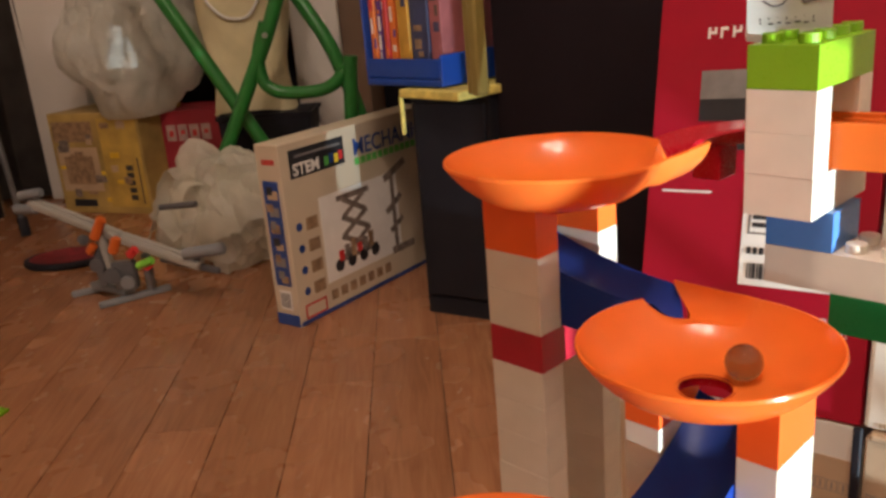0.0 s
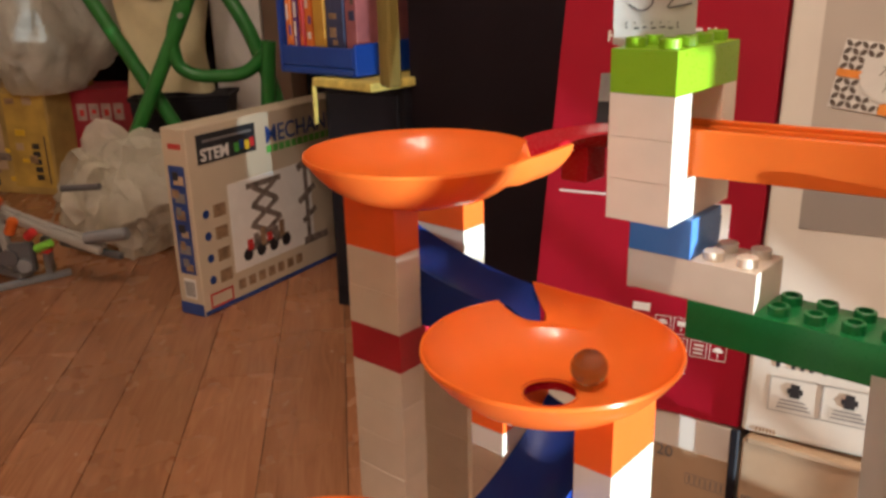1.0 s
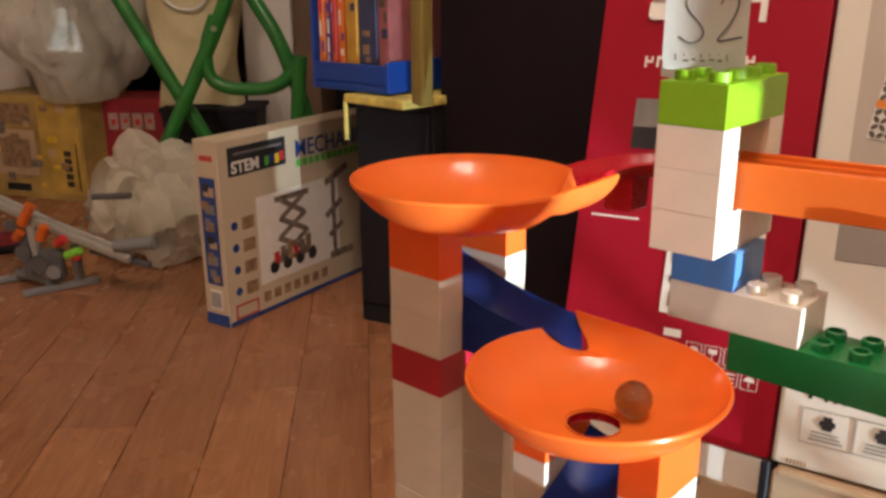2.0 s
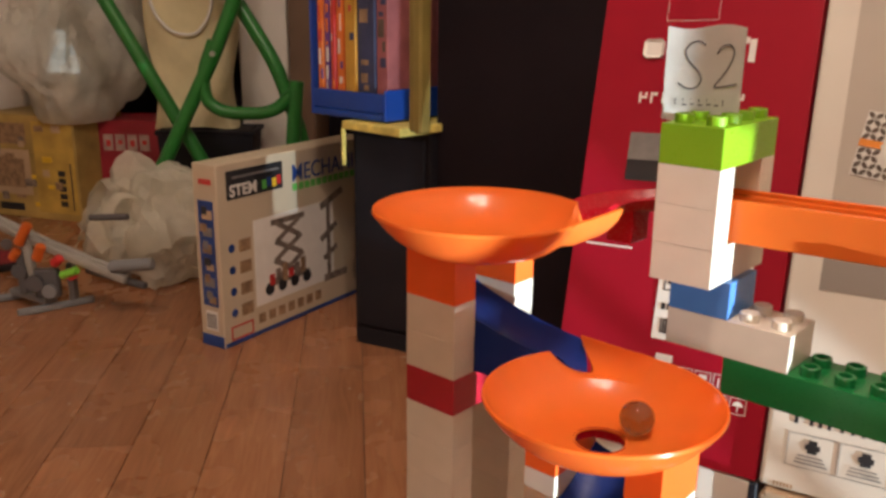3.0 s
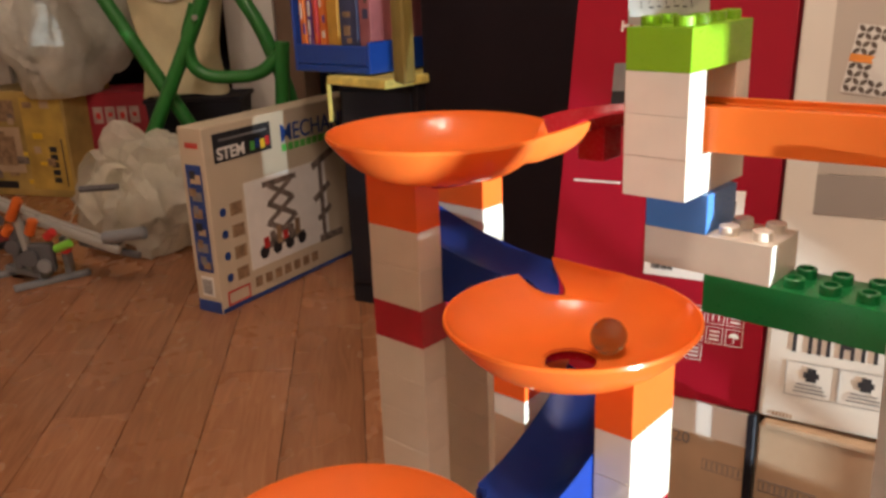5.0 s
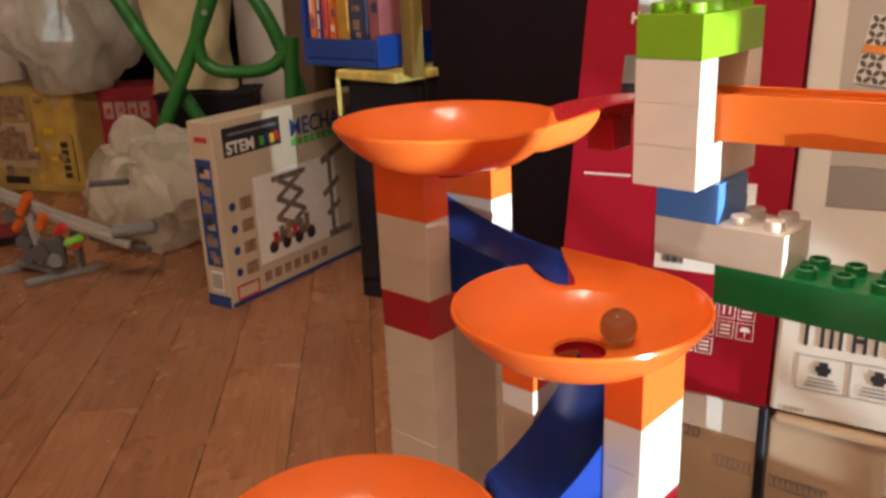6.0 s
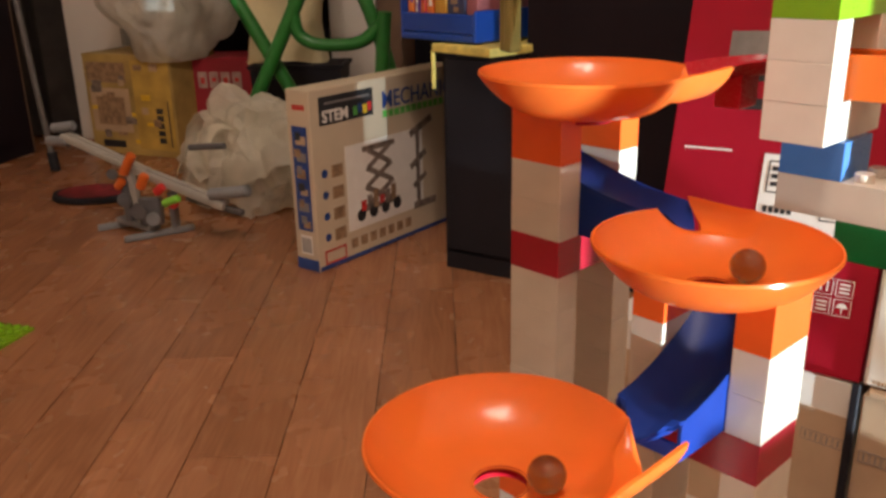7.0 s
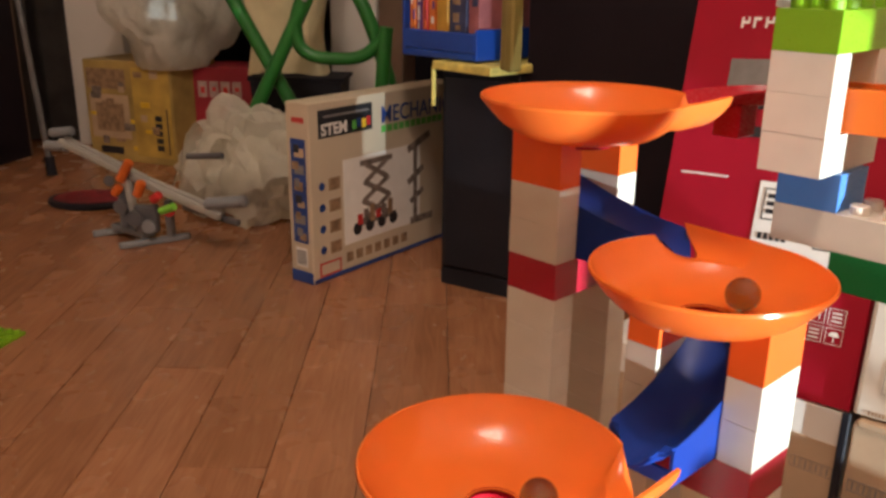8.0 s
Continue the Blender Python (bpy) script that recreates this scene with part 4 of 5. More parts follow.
for a, b in (((0.13, 0.09), (0.21, 0.13)), ((0.21, 0.09), (0.13, 0.13)), ((0.135, 0.13), (0.205, 0.165)), ((0.205, 0.13), (0.135, 0.165)), ((0.14, 0.165), (0.20, 0.198)), ((0.2, 0.165), (0.14, 0.198)), ((0.125, 0.201), (0.215, 0.201)), ((0.12, 0.088), (0.225, 0.088))):
    bm = bmesh.new()
    rod(bm, (a[0], 0, a[1]), (b[0], 0, b[1]), 0.0052, n=4)
    bmesh.ops.transform(bm, matrix=Matrix.Translation((0, -0.0006, 0)) @ Matrix.Diagonal((1, 0.08, 1, 1)), verts=bm.verts)
    part("picture_strut", bm, PRINT_DARK, kit_carton)
for k in range(4):
    bm = bmesh.new()
    bmesh.ops.create_circle(bm, cap_ends=True, segments=14, radius=0.012, matrix=pose(0.115 + 0.034 * k, -0.0014, 0.080, 90, 0, 0))
    part("picture_wheel", bm, PRINT_BLACK, kit_carton)
for k in range(6):
    part("picture_block", boxed(0.116 + k * 0.017, 0.129 + k * 0.017, -0.0016, 0, 0.086 + 0.004 * (k % 2), 0.106 + 0.007 * (k % 3)), (PRINT_RED, PRINT_DARK, PRINT_TAN)[k % 3], kit_carton)
for a, b, r in (((0.285, 0.06), (0.285, 0.215), 0.007), ((0.262, 0.205), (0.33, 0.23), 0.009), ((0.262, 0.14), (0.31, 0.165), 0.008), ((0.27, 0.06), (0.34, 0.06), 0.009), ((0.27, 0.10), (0.31, 0.12), 0.007)):
    bm = bmesh.new()
    rod(bm, (a[0], 0, a[1]), (b[0], 0, b[1]), r * 0.8, n=4)
    bmesh.ops.transform(bm, matrix=Matrix.Translation((0, -0.0006, 0)) @ Matrix.Diagonal((1, 0.06, 1, 1)), verts=bm.verts)
    part("picture_crane", bm, PRINT_DARK, kit_carton)
for k in range(4):
    bm = bmesh.new()
    bmesh.ops.create_circle(bm, cap_ends=True, segments=16, radius=0.0075, matrix=pose(0.026, -0.0009, 0.060 + k * 0.039, 90, 0, 0))
    part("round_mark", bm, PRINT_BLUE, kit_carton)
    flat("small_picture", kit_carton, PRINT_TAN, 0.044, 0.072, 0.049 + k * 0.039, 0.071 + k * 0.039, 0.0007)
outline("red_frame", kit_carton, PRINT_RED, 0.016, 0.070, 0.010, 0.036, 0.003, 0.0009)
flat("foot_band", kit_carton, PRINT_BLUE, 0.002, L - 0.002, 0.0015, 0.009, 0.0006, "blue band along the foot")
for k in range(7):
    flat("small_picture", kit_carton, PRINT_TAN, 0.085 + k * 0.026, 0.102 + k * 0.026, 0.022, 0.040, 0.0008)
part("spine_band", boxed(-0.0007, 0.0001, 0.010, TH - 0.010, 0.075, 0.262), PRINT_BLUE, kit_carton, "blue spine picture strip")
spots = random.Random(4)
for k in range(6):
    z = 0.080 + 0.030 * k
    part("spine_picture", boxed(-0.0012, 0, 0.013 + 0.006 * spots.random(), 0.030 + 0.012 * spots.random(), z, z + 0.010 + 0.008 * spots.random()), (PRINT_TAN, PRINT_GREY, CARTON)[k % 3], kit_carton)
    part("spine_picture", boxed(-0.0016, 0, 0.022 + 0.006 * spots.random(), 0.036 + 0.008 * spots.random(), z + 0.008, z + 0.022), (PRINT_GREY, PRINT_TAN, PRINT_BLACK)[k % 3], kit_carton)
part("spine_label", boxed(-0.0008, 0.0001, 0.014, TH - 0.014, 0.030, 0.066), PRINT_WHITE, kit_carton, "white code label")
bm = bmesh.new()
for k in range(8):
    box(bm, -0.0012, 0, 0.017 + k * 0.003, 0.0187 + k * 0.003, 0.034, 0.061)
part("spine_code", bm, PRINT_GREY, kit_carton)
part("spine_foot", boxed(-0.0007, 0.0001, 0.001, TH - 0.001, 0.001, 0.022), PRINT_BLUE, kit_carton, "blue spine foot")
bm = bmesh.new()
for k in range(5):
    box(bm, -0.0009, 0.0001, 0.012 + k * 0.006, 0.0165 + k * 0.006, 0.290, 0.299)
part("spine_print", bm, PRINT_RED, kit_carton)

# ---- clutter along the back ----
def crumpled(name, middle, radii, material, label, category, seed, folds=0.16, knot=False, facets=False):
    """A crumpled bag: a lumpy closed skin with sharp folds, flat underneath."""
    ob = thing(name, pose(*middle, 0, 0, seed * 37), label, category)
    bm = bmesh.new()
    bmesh.ops.create_icosphere(bm, subdivisions=4 if facets else 5, radius=1.0)
    jitter = random.Random(seed + 40)
    off = Vector((seed * 3.1, seed * 1.7, seed * 2.3))
    for vert in bm.verts:
        d = vert.co.normalized()
        a = math.atan2(d.y, d.x)
        lump = noise.noise(d * (2.0 if facets else 1.4) + off) * (0.5 if facets else 0.26)
        wave = 2.4 * noise.noise(d * 1.7 - off) + 1.2 * d.z
        pleat = abs(math.sin((9 if facets else 6) * a * 0.5 + wave * 2.2)) ** 0.7
        crease = (abs(noise.noise(Vector((d.x * 3.0, d.y * 3.0, d.z * 2.2)) + off * 2)) * 2.0) ** 0.6
        r = 1 + lump + folds * (pleat - 0.6) * math.sqrt(max(0.0, 1 - d.z * d.z)) + folds * 0.8 * (crease - 0.5)
        r += (jitter.random() - 0.5) * (0.09 if facets else 0.022)
        if knot and d.z > 0.75:
            r *= 1 - 0.35 * (d.z - 0.75) / 0.25
        p = Vector((d.x * radii[0], d.y * radii[1], d.z * radii[2])) * r
        p.z = max(p.z, -radii[2] * 0.92)
        if facets:                             # gathered narrower towards the floor
            drawn_in = 0.80 + 0.20 * min(1.0, 1 + p.z / radii[2])
            p.x, p.y = p.x * drawn_in, p.y * drawn_in
        vert.co = p
    part("skin", bm, material, ob, smooth=not facets)
    if facets:
        rnd = random.Random(seed)
        for k in range(4):
            bm = bmesh.new()
            n, size = 22, radii[0] * 1.25
            ph = Vector((rnd.random() * 9, rnd.random() * 9, k))
            rows = []
            for i in range(n):
                row = []
                for j in range(n):
                    x, y = (i / (n - 1) - 0.5) * size, (j / (n - 1) - 0.5) * size
                    p = Vector((x, y, 0)) * 16 + ph
                    fold = abs(noise.noise(p * 0.7)) * 0.055 + abs(noise.noise(p * 1.6 + ph)) * 0.022
                    row.append(Vector((x * (1 + 0.35 * noise.noise(p * 0.5)), y * (1 + 0.35 * noise.noise(p * 0.5 + ph)), fold - 6.0 * (x * x + y * y))))
                rows.append(row)
            loft(bm, rows)
            bmesh.ops.solidify(bm, geom=bm.faces[:], thickness=0.0004)
            a = 1.4 * k - 2.6 + rnd.random() * 0.5
            bmesh.ops.transform(bm, matrix=pose(radii[0] * 0.72 * math.cos(a), radii[1] * 0.72 * math.sin(a), radii[2] * (0.35 + 0.25 * rnd.random()), 40 * rnd.random() - 10, 35, math.degrees(a)), verts=bm.verts)
            part("film_fold", bm, material, ob, smooth=True)
    if knot:
        bm = bmesh.new()
        for k in range(3):
            a = 2.1 * k + seed
            pipe(bm, [(0, 0, radii[2] * 0.72), (0.03 * math.cos(a), 0.03 * math.sin(a), radii[2] * 1.05), (0.07 * math.cos(a), 0.07 * math.sin(a), radii[2] * 1.0)], 0.008, 8, 4)
        part("knotted_handle", bm, material, ob)
    return ob


yellow = thing("snack_box", pose(-1.12, 2.43, 0, 0, 0, -19.5), "yellow printed cardboard box with brown pictures", "cardboard box", "boxes by the wall")
YCARD = surface("yellow printed card", (0.42, 0.29, 0.09), 0.5, vary=0.35, scale=9, bump=0.06)
yellow_carton = part("carton", boxed(0, 0.31, 0, 0.20, 0, 0.285, 0.002), YCARD, yellow)
flat("picture_print", yellow_carton, PRINT_TAN, 0.010, 0.150, 0.205, 0.262, 0.0008, "brown printed picture")
flat("picture_print", yellow_carton, CARTON, 0.014, 0.155, 0.065, 0.190, 0.0008, "pale brown printed picture")
flat("picture_print", yellow_carton, PRINT_TAN, 0.035, 0.135, 0.085, 0.165, 0.0014, "dark brown printed picture")
flat("side_print", yellow_carton, surface("golden printed card", (0.50, 0.33, 0.07), 0.5, vary=0.3, scale=14, bump=0.04), 0.172, 0.302, 0.02, 0.27, 0.0008, "bright yellow printed panel")
for k in range(5):
    flat("character_bar", yellow_carton, PRINT_BLACK, 0.245, 0.268, 0.040 + 0.021 * k, 0.055 + 0.021 * k, 0.0014)
flat("side_rule", yellow_carton, PRINT_BLACK, 0.285, 0.289, 0.03, 0.16, 0.0014)
flat("foot_print", yellow_carton, PRINT_BLACK, 0.04, 0.12, 0.02, 0.04, 0.0014)
prints = random.Random(7)
for k in range(22):                           # small mixed pictures on the box face
    x, z = 0.012 + 0.27 * prints.random(), 0.02 + 0.235 * prints.random()
    if 0.24 < x < 0.295 and z < 0.17:
        continue
    flat("picture_print", yellow_carton, (PRINT_TAN, PRINT_YELLOW, CARTON, PRINT_DARK)[k % 4], x, min(0.302, x + 0.012 + 0.03 * prints.random()), z, z + 0.008 + 0.018 * prints.random(), 0.0018 + 0.0001 * k)
redbox = thing("snack_box", pose(-0.835, 2.42, 0, 0, 0, -6), "dark red printed cardboard box with pale characters", "cardboard box", "boxes by the wall")
redbox_carton = part("carton", boxed(0, 0.22, 0, 0.18, 0, 0.268, 0.002), surface("dark red printed card", (0.30, 0.015, 0.03), 0.5, vary=0.15, scale=9, bump=0.06), redbox)
for k in range(4):
    flat("character_bar", redbox_carton, PRINT_PALE, 0.052 + 0.034 * k, 0.079 + 0.034 * k, 0.185, 0.230, 0.0008)
    flat("character_gap", redbox_carton, PRINT_RED, 0.060 + 0.034 * k, 0.072 + 0.034 * k, 0.197 + 0.006 * (k % 2), 0.214, 0.0014)
crumpled("plastic_bag", (-0.83, 2.46, 0.475), (0.235, 0.15, 0.225), BAGFILM, "bulging cloudy white plastic bag on top of boxes", "plastic bag", 2, 0.085, True)
crumpled("plastic_bag", (-0.47, 1.80, 0.125), (0.125, 0.10, 0.13), WRAPFILM, "crumpled clear plastic wrapping on the floor", "plastic bag", 5, 0.17, facets=True)
crumpled("plastic_bag", (-0.60, 1.98, 0.07), (0.12, 0.08, 0.075), WRAPFILM, "crumpled pale plastic wrapping on the floor", "plastic bag", 8, 0.17, facets=True)

panel = thing("white_board", pose(-1.245, 2.62, 0, 0, 0, -12), "tall white laminate board against the wall", "board")
part("board", boxed(0, 0.19, 0, 0.018, 0, 0.95, 0.002), WHITEPANEL, panel)
curtain = thing("dark_curtain", pose(-2.35, 2.60, 0), "dark brown cloth curtain hanging in folds", "curtain")
bm = bmesh.new()
rows = []
for z in [2.2 * k / 12 + 0.01 for k in range(13)]:
    rows.append([Vector((1.12 * j / 70, 0.03 * math.sin(j * 0.75) + 0.012 * math.sin(j * 0.31 + z * 2), z)) for j in range(71)])
loft(bm, rows)
bmesh.ops.solidify(bm, geom=bm.faces[:], thickness=0.003)
part("cloth", bm, CURTAIN, curtain, smooth=True)
stand = thing("metal_pole", Matrix(), "slim dull grey metal pole leaning by dark furniture", "pole")
bm = bmesh.new()
rod(bm, (-1.13, 2.20, 0.002), (-1.21, 2.24, 0.95), 0.008, n=16)
part("tube", bm, DULLSTEEL, stand, smooth=True)
bm = bmesh.new()
rod(bm, (-1.1285, 2.199, 0.0), (-1.133, 2.2015, 0.05), 0.013, n=16)
part("rubber_foot", bm, BLACKBOARD, stand, smooth=True)
low = thing("dark_shelf", pose(-1.95, 2.30, 0, 0, 0, -8), "low dark wooden shelf unit with open bays", "shelf")
part("top", boxed(0, 0.62, 0, 0.22, 0.50, 0.525, 0.002), DARKWOOD, low)
part("bottom", boxed(0, 0.62, 0, 0.22, 0.03, 0.05, 0.002), DARKWOOD, low)
for x0 in (0.0, 0.3, 0.598):
    part("upright", boxed(x0, x0 + 0.022, 0.001, 0.219, 0, 0.4995), DARKWOOD, low)
part("back", boxed(0.0, 0.62, 0.2205, 0.226, 0.0, 0.52), BROWNWALL, low)

bookcase = thing("dark_bookcase", pose(-1.04, 2.74, 0), "dark brown wooden bookcase behind the clutter", "bookcase")
part("back", boxed(0, 0.98, 0.20, 0.215, 0, 1.5), DARKWOOD, bookcase)
for x0 in (0.0, 0.48, 0.958):
    part("upright", boxed(x0, x0 + 0.022, 0, 0.1995, 0, 1.5, 0.001), DARKWOOD, bookcase)
for z0 in (0.06, 0.42, 0.80, 1.478):
    for x0, x1 in ((0.0225, 0.4795), (0.5025, 0.9575)):
        part("shelf_board", boxed(x0, x1, 0.004, 0.1995, z0, z0 + 0.02), DARKWOOD, bookcase)

# folded green chair frame
chair = thing("folding_chair_frame", pose(0, 2.0, 0), "folded green tubular steel chair frame", "folding chair")
for pts in ([(-0.78, 0.02, 0.90), (-0.626, 0.02, 0.605), (-0.448, 0.02, 0.272), (-0.315, 0.02, 0.016)],
            [(-0.275, -0.03, 0.90), (-0.313, -0.03, 0.608), (-0.371, -0.03, 0.474), (-0.503, -0.03, 0.22), (-0.61, -0.03, 0.016)],
            [(-0.50, 0.05, 0.90), (-0.345, 0.03, 0.615), (-0.242, 0.0, 0.45), (-0.187, 0.0, 0.284), (-0.17, 0.0, 0.016)],
            [(-0.192, -0.035, 0.415), (-0.196, -0.035, 0.38), (-0.225, -0.035, 0.016)],
            [(-0.64, 0.31, 0.95), (-0.600, 0.31, 0.62), (-0.585, 0.31, 0.54), (-0.56, 0.31, 0.016)]):
    bm = bmesh.new()
    pipe(bm, pts, 0.0162)
    part("tube", bm, TUBE, chair, smooth=True)
bm = bmesh.new()
pipe(bm, [(-0.371, -0.03, 0.50), (-0.400, -0.03, 0.43), (-0.395, -0.03, 0.368), (-0.355, -0.03, 0.343), (-0.248, -0.03, 0.343), (-0.197, -0.03, 0.393)], 0.0145)
part("cross_bar", bm, TUBE, chair, smooth=True)
bm = bmesh.new()
rod(bm, (-0.371, -0.055, 0.474), (-0.371, 0.01, 0.474), 0.006, n=10)
part("bolt", bm, STEEL, chair)

cream = thing("cloth_bag", pose(-0.475, 2.22, 0, 0, 0, -5), "cream cloth shopping bag hanging full", "bag")
bm = bmesh.new()
rows = []
for k in range(13):
    z = 0.28 + 0.36 * k / 12
    w = 0.105 - 0.012 * math.sin(k * 0.5)
    rows.append([Vector((w * math.copysign(abs(math.cos(a)) ** 0.6, math.cos(a)), 0.05 * math.copysign(abs(math.sin(a)) ** 0.7, math.sin(a)) + 0.006 * math.sin(5 * a + k), z + 0.006 * math.sin(3 * a))) for a in [2 * math.pi * j / 36 for j in range(36)]])
got = loft(bm, rows, True)
bm.faces.new(got[0][::-1])
bm.faces.new(got[-1])
bmesh.ops.recalc_face_normals(bm, faces=bm.faces)
part("body", bm, CREAM, cream, smooth=True)
bm = bmesh.new()
pipe(bm, [(-0.085, -0.06, 0.66), (-0.075, -0.062, 0.56), (-0.03, -0.062, 0.51), (0.03, -0.062, 0.505), (0.07, -0.062, 0.56), (0.075, -0.06, 0.66)], 0.004, 8)
part("strap", bm, PAPER, cream, "white cord strap", smooth=True)
bin_ = thing("dark_bin", pose(-0.455, 2.20, 0), "black plastic bin under a cloth bag", "bin")
bm = bmesh.new()
loft(bm, [[Vector((x * s, y * s, z)) for x, y in ((-0.10, -0.07), (0.13, -0.07), (0.13, 0.07), (-0.10, 0.07))] for s, z in ((0.85, 0.0), (1.0, 0.268), (1.05, 0.270), (1.05, 0.279), (0.97, 0.279), (0.8, 0.02))], True)
bmesh.ops.recalc_face_normals(bm, faces=bm.faces)
part("shell", bm, BLACKBOARD, bin_)
part("bottom", boxed(-0.08, 0.10, -0.055, 0.055, 0.002, 0.012), BLACKBOARD, bin_)
part("lid", boxed(-0.09, 0.12, -0.062, 0.062, 0.2702, 0.2785), BLACKBOARD, bin_)
side = thing("white_cupboard", pose(-0.385, 2.34, 0, 0, 0, 0), "narrow white laminate cupboard side", "cupboard")
part("side_panel", boxed(0, 0.125, 0, 0.45, 0, 1.1, 0.002), WHITEPANEL, side)
part("edge_strip", boxed(0.1255, 0.19, 0.03, 0.45, 0, 1.1, 0.002), BROWNWALL, side)

# ---- construction toy on the floor ----
toy = thing("toy_crane", Matrix(), "grey and orange construction toy with a long tilting arm", "toy")


def beam(a, b, w, h, material, name, holes=True):
    a, b = Vector(a), Vector(b)
    bm = bmesh.new()
    length = (b - a).length
    box(bm, 0, length, -w / 2, w / 2, -h / 2, h / 2, min(w, h) * 0.3, 2)
    if holes:
        for k in range(1, int(length / 0.016)):
            bmesh.ops.create_cone(bm, cap_ends=True, segments=10, radius1=0.0032, radius2=0.0032, depth=w + 0.001, matrix=pose(k * 0.016, 0, 0, 90, 0, 0))
    bmesh.ops.transform(bm, matrix=Matrix.Translation(a) @ (b - a).to_track_quat("X", "Z").to_matrix().to_4x4(), verts=bm.verts)
    return part(name, bm, material, toy)


beam((-0.690, 1.588, 0.007), (-0.575, 1.672, 0.007), 0.014, 0.013, TOYGREY, "foot_beam")
beam((-0.778, 1.665, 0.007), (-0.700, 1.715, 0.007), 0.014, 0.013, TOYGREY, "foot_beam")
beam((-0.735, 1.690, 0.0205), (-0.640, 1.625, 0.0205), 0.03, 0.013, TOYGREY, "base_beam")
part("tower_plate", boxed(-0.706, -0.690, 1.640, 1.690, 0.0275, 0.115, 0.002), TOYDARK, toy)
part("tower_plate", boxed(-0.664, -0.618, 1.612, 1.632, 0.0275, 0.085, 0.003), TOYDARK, toy)
part("tower_plate", boxed(-0.612, -0.600, 1.640, 1.665, 0.0125, 0.090, 0.002), TOYGREY, toy)
beam((-0.672, 1.645, 0.028), (-0.690, 1.650, 0.150), 0.016, 0.014, TOYWHITE, "upright")
for s, o in ((0, 0.0), (1, 0.024)):
    beam((-0.862, 1.742 + o, 0.186), (-0.650, 1.640 + o, 0.126), 0.013, 0.015, TOYWHITE, "arm_beam")
    beam((-0.6485, 1.639 + o, 0.1255), (-0.470, 1.555 + o, 0.083), 0.013, 0.015, TOYWHITE, "arm_beam")
beam((-0.560, 1.61, 0.087), (-0.435, 1.56, 0.070), 0.012, 0.012, TOYDARK, "lower_beam")
for a, b, r, mt, nm in (((-0.905, 1.765, 0.172), (-0.845, 1.735, 0.176), 0.011, TOYGREY, "counterweight"), ((-0.890, 1.760, 0.200), (-0.835, 1.750, 0.207), 0.010, TOYGREY, "counterweight"),
                        ((-0.500, 1.568, 0.105), (-0.415, 1.545, 0.118), 0.012, TOYGREY, "nose_piece"), ((-0.555, 1.640, 0.182), (-0.472, 1.605, 0.192), 0.0065, TOYDARK, "axle"),
                        ((-0.695, 1.636, 0.130), (-0.668, 1.628, 0.172), 0.010, TOYORANGE, "connector"), ((-0.655, 1.615, 0.105), (-0.640, 1.610, 0.135), 0.010, TOYORANGE, "connector"),
                        ((-0.712, 1.640, 0.100), (-0.697, 1.636, 0.118), 0.009, TOYORANGE, "connector"), ((-0.622, 1.610, 0.098), (-0.604, 1.604, 0.112), 0.009, PRINT_RED, "connector"),
                        ((-0.605, 1.600, 0.078), (-0.570, 1.590, 0.092), 0.008, TOYGREEN, "pin")):
    bm = bmesh.new()
    rod(bm, a, b, r, n=14)
    bmesh.ops.bevel(bm, geom=[e for e in bm.edges if len(e.link_faces) == 2 and e.calc_face_angle() > 1], offset=r * 0.25, segments=2, affect="EDGES")
    part(nm, bm, mt, toy, smooth=True)

for k, (x, y, z, r) in enumerate(((-0.660, 1.603, 0.060, 0.016), (-0.632, 1.600, 0.045, 0.013), (-0.700, 1.634, 0.075, 0.014), (-0.600, 1.632, 0.070, 0.012), (-0.725, 1.650, 0.125, 0.010))):
    bm = bmesh.new()                          # toothed gears on the tower
    ring_pts = [(r * (1 + 0.10 * (j % 2)) * math.cos(2 * math.pi * j / 24), r * (1 + 0.10 * (j % 2)) * math.sin(2 * math.pi * j / 24)) for j in range(24)]
    faces = loft(bm, [[Vector((x + a, y + d, z + b)) for a, b in ring_pts] for d in (0.0, 0.006)], True)
    bm.faces.new(faces[0])
    bm.faces.new(faces[1][::-1])
    bmesh.ops.recalc_face_normals(bm, faces=bm.faces)
    part("gear", bm, (TOYDARK, TOYGREY, TOYDARK, PRINT_RED, TOYDARK)[k], toy)
disc = thing("round_mat", pose(-0.90, 1.93, 0), "round dark red mat with a black rim on the floor", "mat")
bm = bmesh.new()
ring_rows = [[Vector((r * math.cos(2 * math.pi * k / 48), 0.75 * r * math.sin(2 * math.pi * k / 48), z)) for k in range(48)] for r, z in ((0.095, 0.0), (0.10, 0.006), (0.098, 0.014), (0.086, 0.016))]
loft(bm, ring_rows, True)
part("rim", bm, BLACKBOARD, disc, smooth=True)
bm = bmesh.new()
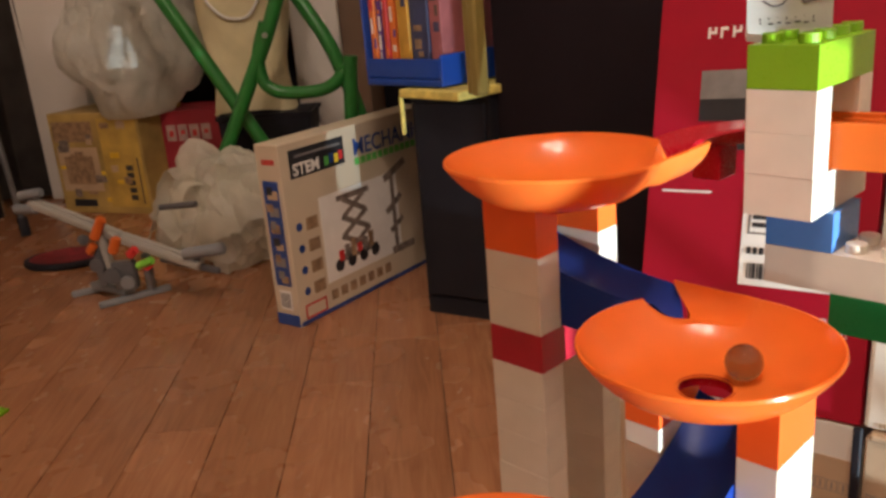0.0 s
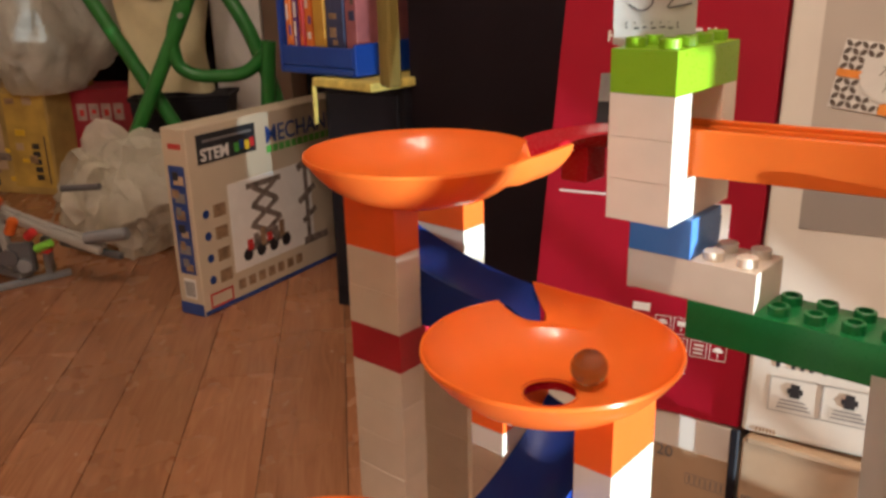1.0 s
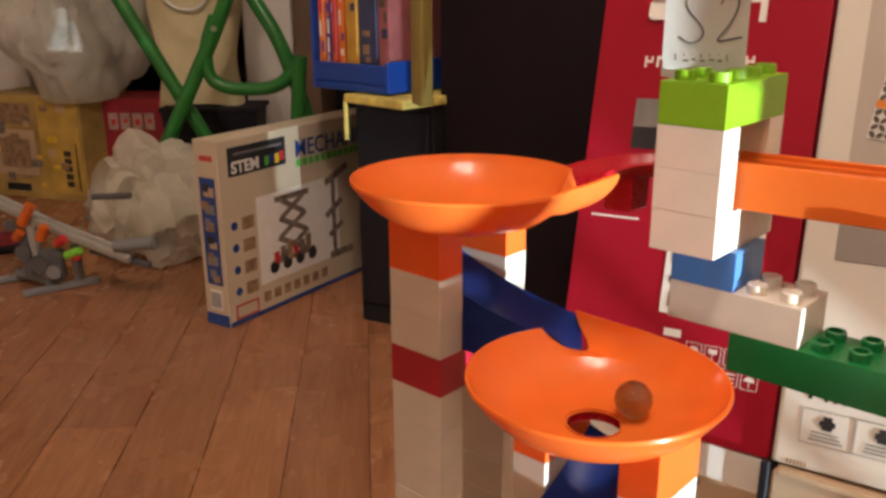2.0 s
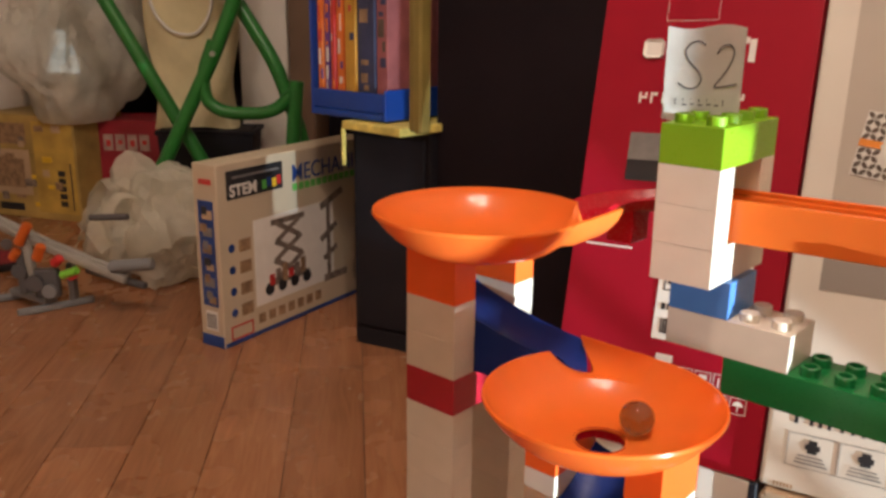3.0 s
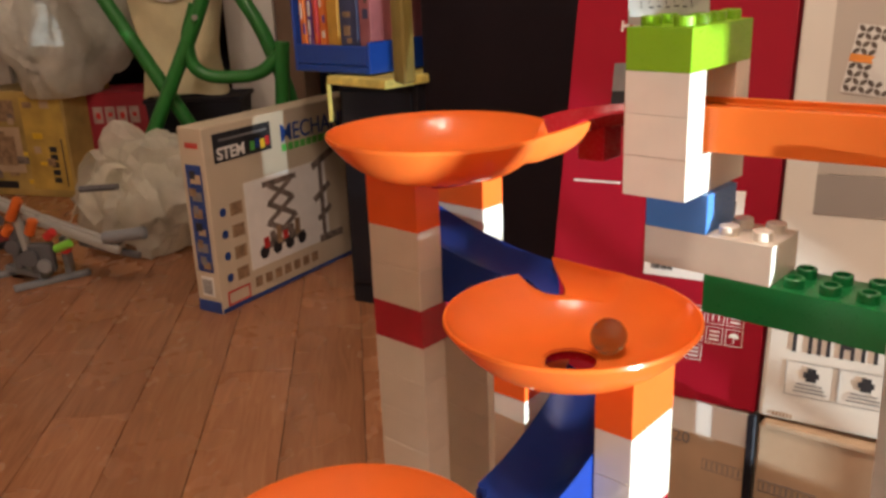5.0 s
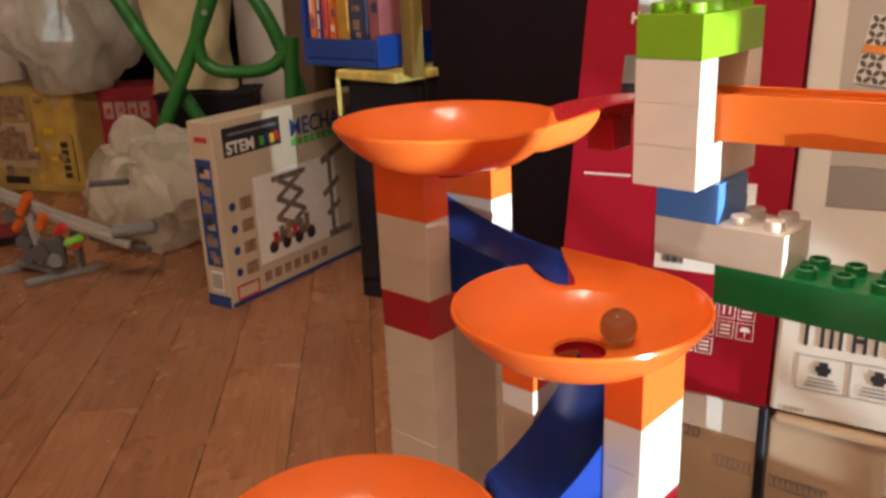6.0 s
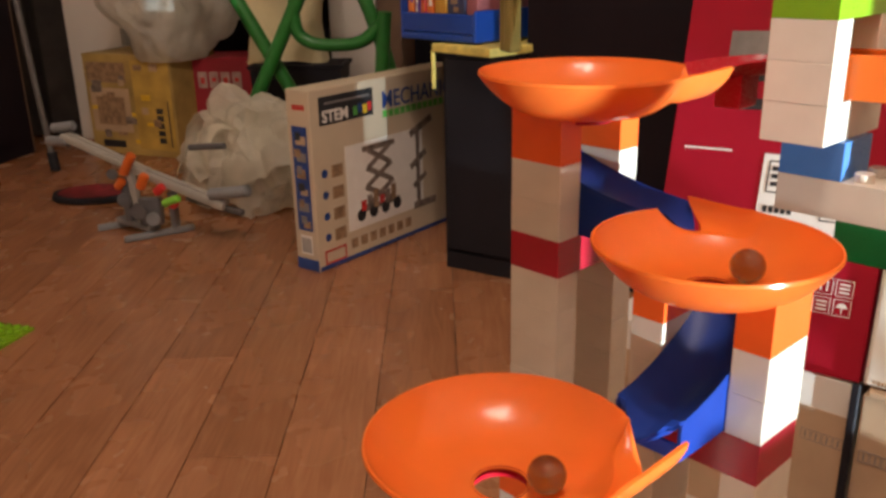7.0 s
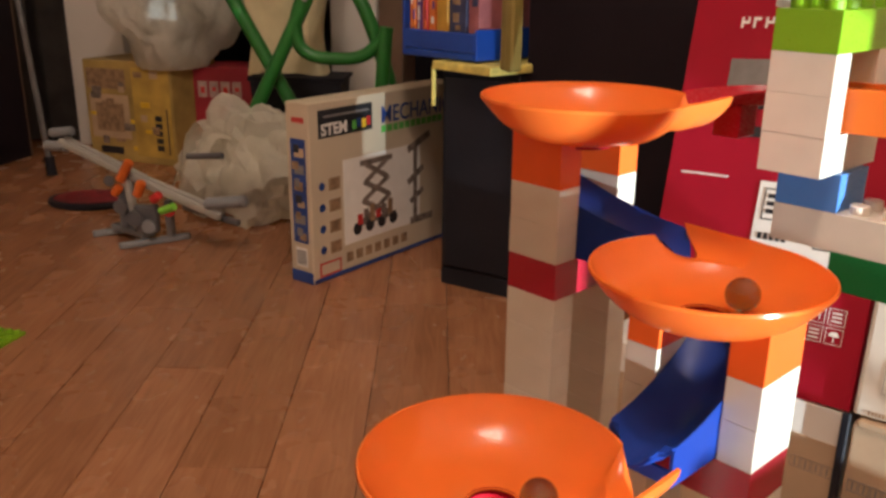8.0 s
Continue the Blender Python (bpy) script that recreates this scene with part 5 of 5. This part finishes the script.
loft(bm, [[Vector((r * math.cos(2 * math.pi * k / 48), 0.75 * r * math.sin(2 * math.pi * k / 48), z)) for k in range(48)] for r, z in ((0.0858, 0.0155), (0.06, 0.012), (0.002, 0.011))], True)
part("inner_mat", bm, DISC_RED, disc, smooth=True)

plate = tagged(part("toy_baseplate", brick_mesh(9, 7, 0.0045, True, False, 0.0042), LIME), "lime green studded toy baseplate lying on the floor", "toy baseplate")
plate.matrix_basis = pose(-0.664, 1.172, 0.0, 0, 0, 168) 

# ---- ceiling lamp ----
lamp = thing("ceiling_lamp", pose(0.07, -0.09, 2.5), "three-bulb warm ceiling lamp", "ceiling lamp")
bm = bmesh.new()
bmesh.ops.create_cone(bm, cap_ends=True, segments=40, radius1=0.10, radius2=0.12, depth=0.03, matrix=pose(0, 0, -0.016))
part("rose", bm, WHITEPANEL, lamp, smooth=True)
for place in BULBS:
    p = Vector(place) - Vector((0.07, -0.09, 2.5))
    bm = bmesh.new()
    pipe(bm, [(0, 0, -0.03), (p.x * 0.8, p.y * 0.8, -0.09), (p.x, p.y, p.z + 0.12)], 0.007, 8)
    part("arm", bm, STEEL, lamp, smooth=True)
    bm = bmesh.new()
    bmesh.ops.create_uvsphere(bm, u_segments=20, v_segments=12, radius=0.03, matrix=Matrix.Translation((p.x, p.y, p.z + 0.09)))
    part("bulb", bm, BULBGLOW, lamp, smooth=True)

# ---- floorboards ----
WIDE, TURNED = 0.1045, 3.2
boards = random.Random(11)
for i in range(-24, 12):
    x0 = -0.052 + i * WIDE
    y = -1.75 + boards.random() * 0.7
    if i == -1:
        y = 1.195 - 4 * 0.74
    if i == -3:
        y = 1.095 - 4 * 0.74
    while y < 3.05:
        y1 = y + 0.74
        a, b = max(y, -1.55), min(y1, 3.0)
        if b - a > 0.05 and -2.6 < x0 - 0.06 * (a + b) / 2 < 1.05:
            ob = part("floorboard", boxed(0.0006, WIDE - 0.0006, 0.0005, b - a - 0.0005, -0.0055, 0.0, 0.00015), FLOORWOOD, floor)
            ob.matrix_basis = pose(0, 0, 0, 0, 0, TURNED) @ pose(x0, a, 0)
        y = y1
